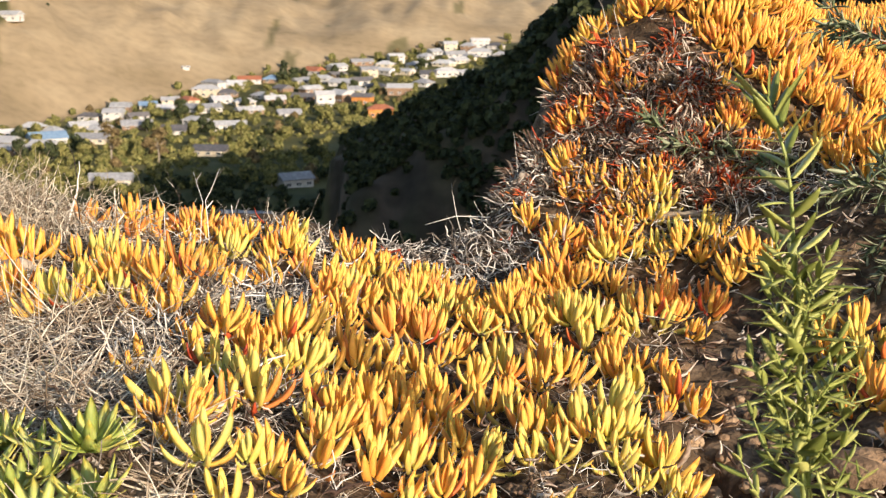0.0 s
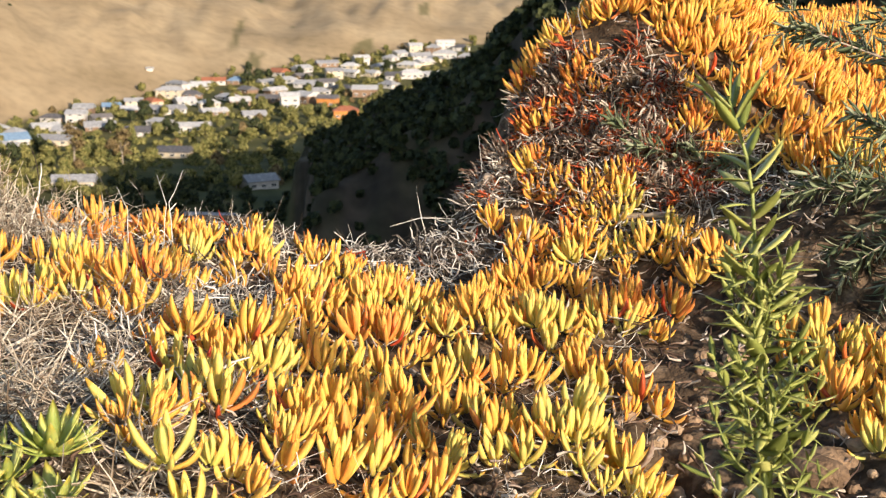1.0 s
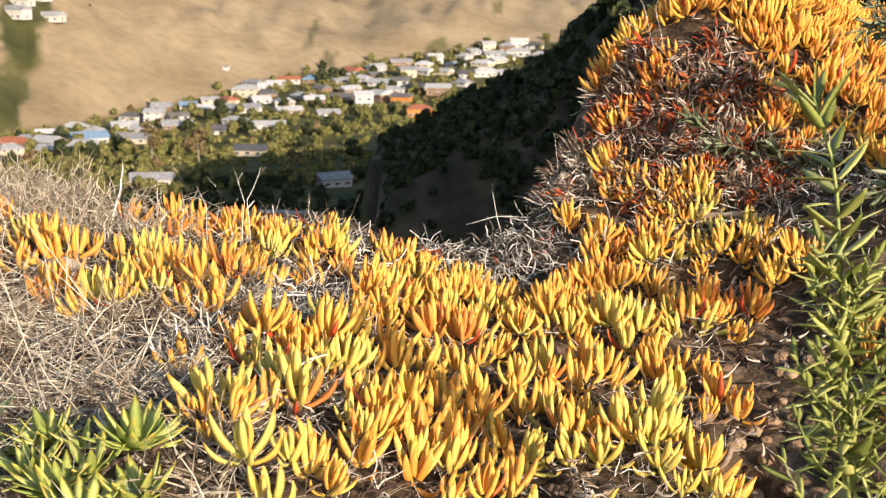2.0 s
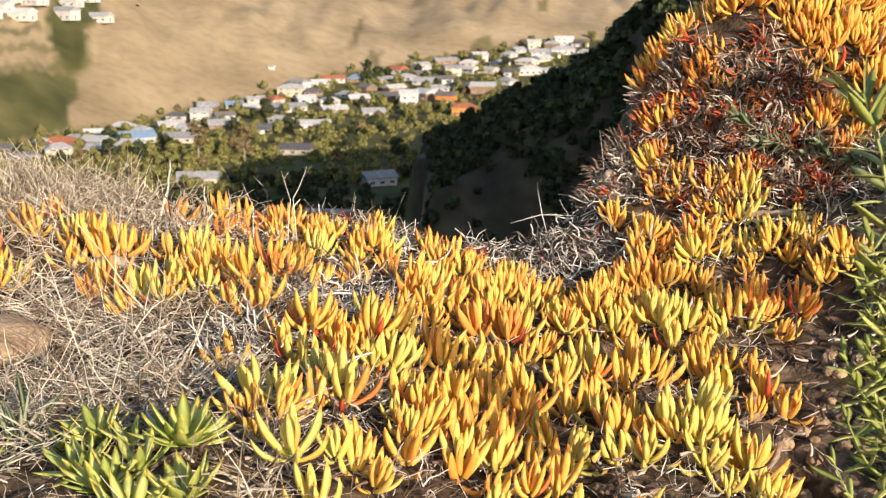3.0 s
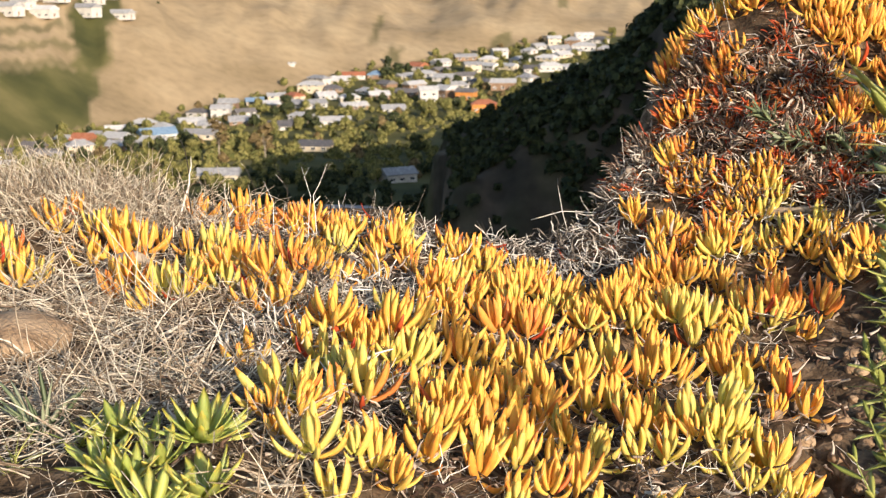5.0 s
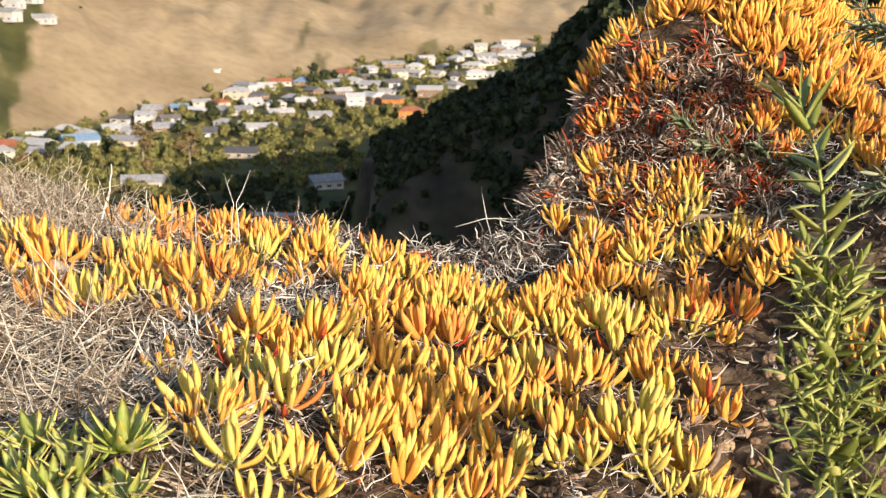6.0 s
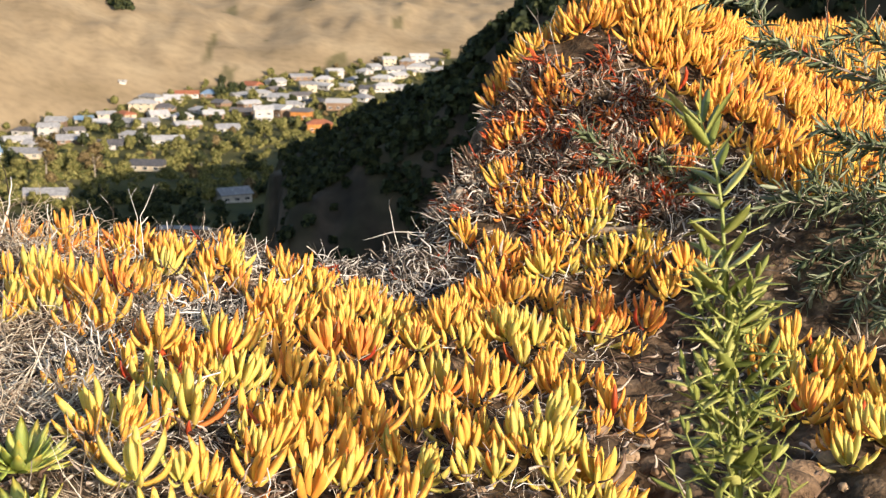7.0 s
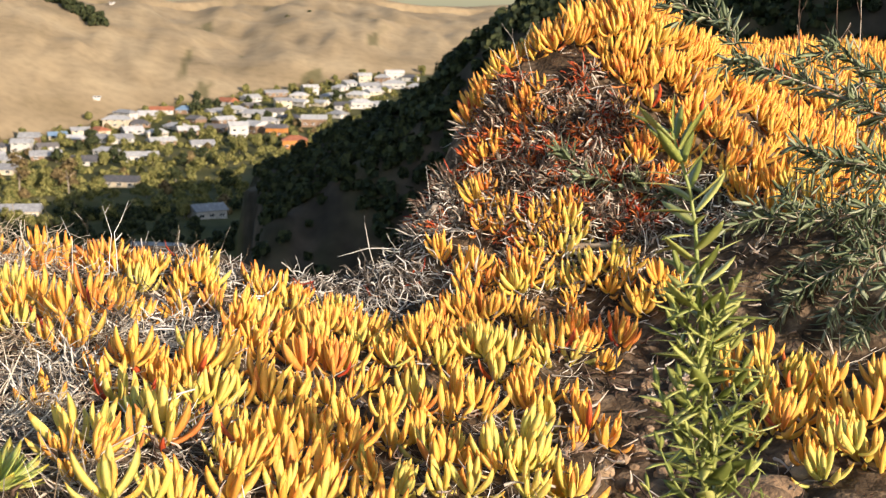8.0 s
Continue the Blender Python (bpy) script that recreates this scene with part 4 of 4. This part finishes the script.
for _k, (_x, _y, _tip, _s, _w, _f) in enumerate((
        (-0.76, 2.58, (-0.735, 2.63, 0.322), 0.012, 0.0028, 1), (-0.80, 2.58, (-0.775, 2.62, 0.310), -0.008, 0.0026, 1), (-0.72, 2.56, (-0.765, 2.62, 0.275), 0.01, 0.002, 0),
        (-0.59, 2.60, (-0.63, 2.63, 0.315), 0.012, 0.0010, 1), (-0.53, 2.60, (-0.562, 2.63, 0.308), 0.012, 0.0010, 2), (-0.47, 2.58, (-0.452, 2.63, 0.308), -0.016, 0.0012, 1),
        (-0.49, 2.58, (-0.505, 2.63, 0.300), 0.014, 0.0010, 1), (-0.28, 2.62, (-0.25, 2.62, 0.258), -0.006, 0.0009, 0), (-0.55, 2.55, (-0.58, 2.6, 0.28), 0.01, 0.0009, 1),
        (0.05, 2.95, (0.02, 2.95, 0.225), -0.01, 0.0012, 1), (-0.1, 2.75, (-0.155, 2.78, 0.16), 0.0, 0.001, 0))):
    stalk(from_ground(_x, _y, _tip, _s), _w, "thin pale dry stalk rising from the edge of the bank", "dry stalks on the edge", _f, _k)
for _k, (_pts, _w) in enumerate((
        ([(0.44, 3.0, 0.47), (0.37, 2.98, 0.56), (0.31, 3.0, 0.585)], 0.0016), ([(0.42, 3.05, 0.5), (0.39, 3.05, 0.61), (0.41, 3.08, 0.66)], 0.0014), ([(0.40, 3.0, 0.46), (0.36, 3.0, 0.62), (0.33, 3.0, 0.66)], 0.0014),
        ([(0.22, 2.98, 0.19), (0.12, 2.96, 0.145), (0.03, 2.95, 0.15), (-0.04, 2.95, 0.13)], 0.002), ([(0.27, 2.9, 0.2), (0.35, 2.86, 0.21), (0.44, 2.84, 0.215)], 0.004),
        ([(0.24, 2.94, 0.22), (0.17, 2.94, 0.24), (0.16, 2.96, 0.34)], 0.001), ([(0.62, 2.4, 0.17), (0.69, 2.36, 0.19), (0.77, 2.36, 0.18)], 0.003), ([(0.47, 2.26, 0.1), (0.43, 2.3, 0.075), (0.36, 2.3, 0.085)], 0.0022))):
    _base = _pts[0]
    stalk([(_base[0] + 0.0, _base[1] + 0.0, near_z(_base[0], _base[1]) - 0.005)] + _pts, _w, "bare grey dead twig sticking out of the ice plant", "dead twigs", 2, 40 + _k, None, "dead_twig")
for _k, (_x, _y, _h) in enumerate(((0.90, 2.63, 0.73), (0.99, 2.66, 0.76), (1.045, 2.68, 0.74))):
    _s = stalk([(_x + 0.01, _y, near_z(_x, _y) - 0.01), (_x, _y, 0.55), (_x - 0.005, _y + 0.01, _h)], 0.0022, "tall pinkish-brown dry flower stalk behind the shrub", "dry flower stalks", 5, 70 + _k, M_LEAF["dead"], "flower_stalk")


# ---- rosettes with flat pointed leaves ----
def blade(length, width, bend, rings=6, fold=0.25, thick=0.10):
    """A flat pointed leaf along +z that curves towards +y and is folded along its middle."""
    vs, us, fs = [], [], []
    for i in range(rings):
        t = i / (rings - 1)
        w = width * max(0.04, (0.55 + 1.2 * t - 0.3 * t * t) * (1 - t ** 2.6))
        y = bend * length * t * t
        z = length * (t - 0.25 * abs(bend) * t * t)
        th = width * thick * (1 - 0.6 * t)
        vs += [(-w, y + fold * w, z), (0, y - th, z), (w, y + fold * w, z), (0, y + th, z)]
        us += [t] * 4
    for i in range(rings - 1):
        for k in range(4):
            fs.append((i * 4 + k, i * 4 + (k + 1) % 4, (i + 1) * 4 + (k + 1) % 4, (i + 1) * 4 + k))
    fs.append((rings * 4 - 4, rings * 4 - 3, rings * 4 - 2, rings * 4 - 1))
    return vs, fs, us


def blade_mesh(name, mat, *shape):
    sp = Soup()
    sp.add(*blade(*shape))
    return sp.mesh(name, mat)


R_LEAF = [blade_mesh("leaf", M_LEAF["rosette"], 1.0, 0.165, b, 7, 0.10, 0.22) for b in (-0.12, -0.03, -0.22)]


def rosette(x, y, size, count, seed, wide=58):
    rng = random.Random(seed)
    thing = new("succulent_rosette")
    thing.matrix_basis = pose(x, y, near_z(x, y) + 0.012, rng.uniform(-10, 14), rng.uniform(-12, 12), rng.uniform(0, 360))
    thing.empty_display_size = 0.02
    tagged(thing, "green succulent rosette with thick pointed leaves in dry grass", "succulent", "green rosettes")
    for k in range(count):
        t = k / (count - 1)
        tilt = 30 + 0.85 * wide * t ** 0.7 + rng.uniform(-6, 6)
        long = 1.08 * size * (0.6 + 0.5 * math.sin(math.pi * (0.2 + 0.6 * t))) * rng.uniform(0.88, 1.1)
        m = pose(0, 0, 0, 0, 0, k * 137.5 + rng.uniform(-12, 12)) @ pose(0, 0.003, 0, -tilt, 0, 0)
        part("leaf", R_LEAF[rng.randrange(3)], None, thing, "", m @ Matrix.Diagonal((long, long, long, 1)))


for _k, (_x, _y, _s, _n, _w) in enumerate(((-0.385, 1.36, 0.052, 30, 66), (-0.505, 1.43, 0.044, 22, 70), (-0.445, 1.27, 0.046, 20, 64), (-0.355, 1.245, 0.048, 22, 60), (-0.49, 1.32, 0.042, 18, 70),
                                             (-0.42, 1.31, 0.040, 12, 70), (-0.40, 1.21, 0.048, 13, 56), (-0.455, 1.39, 0.036, 11, 70))):
    rosette(_x, _y, _s, _n, 100 + _k, _w)


def grass_tuft(x, y, count, length, width, mat, label, seed, lean=0.6):
    rng = random.Random(seed)
    thing = new("grass_tuft")
    thing.matrix_basis = pose(x, y, near_z(x, y) - 0.004)
    thing.empty_display_size = 0.02
    tagged(thing, label, "grass", "grass tufts")
    shapes = [blade_mesh("blade", mat, 1.0, width, b, 7, 0.5, 0.12) for b in (0.15, 0.4, 0.65)]
    for k in range(count):
        m = pose(rng.gauss(0, 0.006), rng.gauss(0, 0.006), 0, 0, 0, rng.uniform(0, 360)) @ pose(0, 0, 0, -rng.uniform(5, 75) * lean, 0, 0)
        s = length * rng.uniform(0.6, 1.15)
        part("blade", shapes[rng.randrange(3)], None, thing, "", m @ Matrix.Diagonal((s, s, s, 1)))


grass_tuft(-0.625, 1.50, 20, 0.085, 0.05, M_SHRUB, "broad-bladed green grass tuft by a stone", 5, 1.0)
grass_tuft(-0.555, 1.44, 10, 0.075, 0.045, M_LEAF["rosette"], "yellow-green grass tuft beside the rosettes", 6, 1.05)
for _k, (_x, _y) in enumerate(((-0.52, 1.70), (-0.55, 1.74), (-0.49, 1.72), (-0.57, 1.69))):
    grass_tuft(_x, _y, 26, 0.045, 0.012, M_GREEN, "fine green grass tuft growing through straw", 10 + _k, 0.7)
grass_tuft(-0.60, 1.34, 16, 0.06, 0.02, M_GREEN, "fine green grass tuft growing through straw", 19, 0.8)

grass_tuft(0.85, 2.20, 26, 0.09, 0.022, M_STRAW, "bleached dry grass tuft drooping over ice plant", 21, 0.9)
grass_tuft(0.80, 2.16, 18, 0.08, 0.02, M_STRAW, "bleached dry grass tuft drooping over ice plant", 22, 1.0)

# ---- the tall leafy weed in front ----
W_LEAF = [blade_mesh("leaf", M_GREEN, 1.0, 0.13, b, 7, 0.10, 0.05) for b in (0.10, -0.10, 0.25)]


def bezier_at(pts, t):
    n = len(pts) - 1
    i = min(int(t * n), n - 1)
    u = t * n - i
    p0, p1, p2, p3 = pts[max(i - 1, 0)], pts[i], pts[i + 1], pts[min(i + 2, n)]
    return 0.5 * ((2 * p1) + (p2 - p0) * u + (2 * p0 - 5 * p1 + 4 * p2 - p3) * u * u + (3 * p1 - p0 - 3 * p2 + p3) * u ** 3)


def leafy_shoot(thing, pts, width, leaves, size, rng, shapes, stem_mat, per=2, open_by=62, tip=0.5, spiral=80):
    """A stem through pts under thing, set with whorls of leaves that shorten to the tip."""
    fine = [bezier_at(pts, k / 14) for k in range(15)]
    bm = bmesh.new()
    tube(bm, fine, [width * (1 - 0.65 * k / 14) for k in range(15)], 6)
    part("stem", bm, stem_mat, thing)
    for k in range(leaves):
        t = 0.06 + 0.94 * (k + 0.5) / leaves
        p = bezier_at(pts, t)
        d = (bezier_at(pts, min(t + 0.03, 1)) - bezier_at(pts, max(t - 0.03, 0))).normalized()
        base = Matrix.Translation(p) @ d.to_track_quat("Z", "Y").to_matrix().to_4x4()
        for h in range(per):
            yaw = k * spiral + h * 360 / per + rng.uniform(-22, 22)
            s = size * (1 - (1 - tip) * max(0, (t - 0.55) / 0.45)) * rng.uniform(0.72, 1.15)
            m = base @ pose(0, 0, 0, 0, 0, yaw) @ pose(0, width * 0.5, 0, -(open_by * (1 - 0.55 * max(0, (t - 0.8) / 0.2)) + rng.uniform(-14, 14)), rng.uniform(-12, 12), 0)
            part("leaf", shapes[rng.randrange(len(shapes))], None, thing, "", m @ Matrix.Diagonal((s, s, s, 1)))


def weed():
    rng = random.Random(77)
    g = near_z(0.35, 1.14)
    o = Vector((0.35, 1.14, g))
    thing = new("leafy_weed")
    thing.matrix_basis = pose(*o)
    tagged(thing, "tall upright green weed with lance-shaped leaves on the soil", "weed")
    main = [Vector(p) - o for p in ((0.35, 1.14, g - 0.01), (0.344, 1.171, 0.199), (0.342, 1.187, 0.272), (0.338, 1.205, 0.356), (0.334, 1.222, 0.435), (0.329, 1.238, 0.514), (0.308, 1.254, 0.585))]
    leafy_shoot(thing, main, 0.0038, 38, 0.064, rng, W_LEAF, M_STEM, 2, 70, 0.8, 87)
    for k in range(30):
        t = 0.06 + 0.56 * k / 29
        p = bezier_at(main, t)
        ang = k * 2.3
        reach = rng.uniform(0.035, 0.068) * (1.15 - t)
        out = Vector((math.cos(ang), 0.6 * math.sin(ang), 0)) * reach
        leafy_shoot(thing, [p, p + out * 0.6 + Vector((0, 0, reach * 0.5)), p + out + Vector((0, 0, reach * 1.25))], 0.0016, 6, 0.037, rng, W_LEAF, M_STEM, 2, 55, 0.6, 87)


weed()

# ---- the shrub with narrow leaves on the raised side ----
S_LEAF = [blade_mesh("leaf", M_SHRUB, 1.0, 0.12, b, 6, 0.35, 0.10) for b in (0.15, -0.2, 0.35)]


def shrub():
    rng = random.Random(88)
    o = Vector((1.05, 2.25, near_z(1.05, 2.25)))
    thing = new("shrub")
    thing.matrix_basis = pose(*o)
    tagged(thing, "sprawling grey-green shrub with narrow whorled leaves over the mound", "shrub")

    eye = Vector((0, 0, 0.7))

    def shoot(pts, leaves, size=0.05, side=0, per=3, back=1.10):
        q = [(Vector(p) - eye) * back + eye - o for p in pts]
        leafy_shoot(thing, q, 0.0026, leaves, size, rng, S_LEAF, M_WOOD, per, 52, 0.8, 55)
        for k in range(side):
            t = 0.25 + 0.7 * (k + 0.5) / side
            p = bezier_at(q, t)
            d = (bezier_at(q, min(t + 0.05, 1)) - p).normalized()
            e = (d + Vector((rng.uniform(-0.6, 0.6), rng.uniform(-0.5, 0.5), rng.uniform(-0.7, 0.9)))).normalized() * rng.uniform(0.05, 0.09)
            leafy_shoot(thing, [p, p + e * 0.5, p + e + Vector((0, 0, -0.01))], 0.0013, 6, size * 0.9, rng, S_LEAF, M_WOOD, per, 50, 0.8, 55)

    root = (1.05, 2.25, o.z)
    shoot([root, (0.962, 2.205, 0.47), (0.891, 2.212, 0.524), (0.773, 2.222, 0.572), (0.707, 2.227, 0.596), (0.65, 2.235, 0.635), (0.602, 2.246, 0.685), (0.53, 2.249, 0.70)], 22, 0.045, 10)
    shoot([root, (0.95, 2.45, 0.30), (0.852, 2.50, 0.285), (0.764, 2.505, 0.30), (0.676, 2.51, 0.315), (0.599, 2.529, 0.332), (0.512, 2.533, 0.353), (0.435, 2.542, 0.396), (0.396, 2.547, 0.416)], 26, 0.050, 6)
    shoot([root, (0.984, 2.223, 0.337), (0.911, 2.224, 0.345), (0.829, 2.22, 0.335), (0.752, 2.22, 0.333), (0.684, 2.224, 0.342)], 16, 0.048, 8)
    shoot([root, (0.96, 2.20, 0.40), (0.90, 2.2, 0.43), (0.83, 2.2, 0.44), (0.78, 2.2, 0.455)], 14, 0.048, 6)
    shoot([root, (0.96, 2.17, 0.30), (0.88, 2.16, 0.285), (0.80, 2.15, 0.25), (0.745, 2.14, 0.215)], 12, 0.045, 6)
    shoot([root, (1.0, 2.2, 0.5), (0.94, 2.2, 0.55), (0.86, 2.21, 0.60), (0.80, 2.21, 0.64)], 14, 0.045, 6)

    shoot([root, (0.961, 2.3, 0.383), (0.833, 2.28, 0.345), (0.703, 2.26, 0.333)], 14, 0.046, 4)
    shoot([root, (0.947, 2.25, 0.299), (0.845, 2.22, 0.294), (0.77, 2.2, 0.258), (0.731, 2.2, 0.228)], 14, 0.046, 4)
    shoot([root, (0.938, 2.22, 0.253), (0.874, 2.2, 0.217), (0.819, 2.18, 0.171)], 12, 0.046, 3, 3, 1.04)
    shoot([root, (0.949, 2.3, 0.536), (0.85, 2.28, 0.547), (0.763, 2.27, 0.587), (0.672, 2.27, 0.596)], 14, 0.044, 3)
    shoot([root, (0.945, 2.28, 0.488), (0.892, 2.26, 0.429), (0.807, 2.25, 0.42)], 12, 0.044, 3)
    shoot([root, (0.966, 2.2, 0.206), (0.91, 2.18, 0.171), (0.883, 2.16, 0.145)], 10, 0.046, 3, 3, 1.04)

    # boughs on the far side of its root, added out of view to shade the bank
    shoot([root, (1.28, 1.98, 0.22), (1.06, 1.76, 0.32), (0.82, 1.62, 0.365)], 16, 0.055, 12, 3, 1.0)
    shoot([root, (1.36, 1.95, 0.22), (1.20, 1.74, 0.31), (0.95, 1.62, 0.37)], 16, 0.055, 12, 3, 1.0)
    shoot([root, (1.24, 2.04, 0.30), (1.34, 1.88, 0.31), (1.42, 1.72, 0.34), (1.46, 1.58, 0.37)], 18, 0.055, 14, 3, 1.0)


shrub()


# ---- stones, wood and clods ----
def lump(name, x, y, size, mat, label, category, group="", seed=0, squash=(1, 1, 0.7), sink=0.25, rough=0.35):
    rng = random.Random(seed)
    bm = bmesh.new()
    bmesh.ops.create_icosphere(bm, subdivisions=3, radius=1.0)
    off = Vector((rng.uniform(0, 50), rng.uniform(0, 50), rng.uniform(0, 50)))
    for v in bm.verts:
        n = v.co.normalized()
        v.co = n * (1 + rough * noise.noise(n * 1.6 + off) + 0.5 * rough * noise.noise(n * 4 + off) + 0.2 * rough * noise.noise(n * 11 + off))
        v.co = Vector((v.co.x * squash[0], v.co.y * squash[1], v.co.z * squash[2])) * size
    ob = new(name, finish(name, bm, mat))
    ob.matrix_basis = pose(x, y, near_z(x, y) + size * squash[2] * (1 - 2 * sink), 0, 0, rng.uniform(0, 360))
    return tagged(ob, label, category, group)


lump("dirt_mound", -0.80, 1.86, 0.075, M_SOIL, "low heap of crumbly brown dirt in dry grass", "dirt", "", 1, (1.25, 0.95, 0.5), 0.22, 0.2)
lump("stone", -0.655, 1.585, 0.032, M_WOOD, "flat grey-brown stone lying in the grass", "stone", "stones", 2, (1.5, 0.8, 0.35), 0.2)
_rng = random.Random(90)
for _k in range(80):
    _x, _y = _rng.choice(((0.46, 1.78), (0.52, 2.0), (0.12, 1.57), (0.60, 1.72), (0.44, 1.95), (0.56, 2.16)))
    _x, _y = _x + _rng.gauss(0, 0.06), _y + _rng.gauss(0, 0.09)
    lump("soil_clod", _x, _y, _rng.uniform(0.004, 0.016), M_SOIL, "crumbly brown clod of earth on the bare bank", "clod", "clods of earth", 200 + _k, (1.1, 0.9, 0.75))
for _k, (_x, _y, _s) in enumerate(((0.565, 1.73, 0.042), (0.61, 1.78, 0.035), (0.47, 1.66, 0.03))):
    lump("sandstone", _x, _y, _s, M_SOIL, "pale sandy stone at the foot of the bank", "stone", "stones", 300 + _k, (1.2, 0.9, 0.7))


def log(p, q, r, label, seed):
    rng = random.Random(seed)
    a, b = Vector(p), Vector(q)
    bm = bmesh.new()
    tube(bm, [(b - a) * (k / 6) + Vector((rng.uniform(-.2, .2), rng.uniform(-.2, .2), rng.uniform(-.25, .25))) * r for k in range(7)], [r * rng.uniform(0.7, 1.1) for _ in range(7)], 8, None, 0.7)
    ob = new("driftwood", finish("driftwood", bm, M_WOOD))
    ob.matrix_basis = pose(*a)
    return tagged(ob, label, "wood", "weathered wood")


def lay(x, y, up=0.0):
    return (x, y, near_z(x, y) + up)


log(lay(-0.93, 1.99, 0.012), lay(-0.79, 1.97, 0.012), 0.009, "pale weathered stick lying on dry grass", 1)
log(lay(0.135, 2.96, 0.005), lay(0.185, 2.93, 0.06), 0.014, "dark weathered piece of wood at the mound's foot", 2)
log(lay(0.44, 2.78, 0.02), lay(0.55, 2.74, 0.02), 0.012, "grey weathered branch under the shrub", 3)
log(lay(-0.80, 2.30, 0.02), lay(-0.74, 2.27, 0.03), 0.022, "short brown piece of old wood in straw", 4)
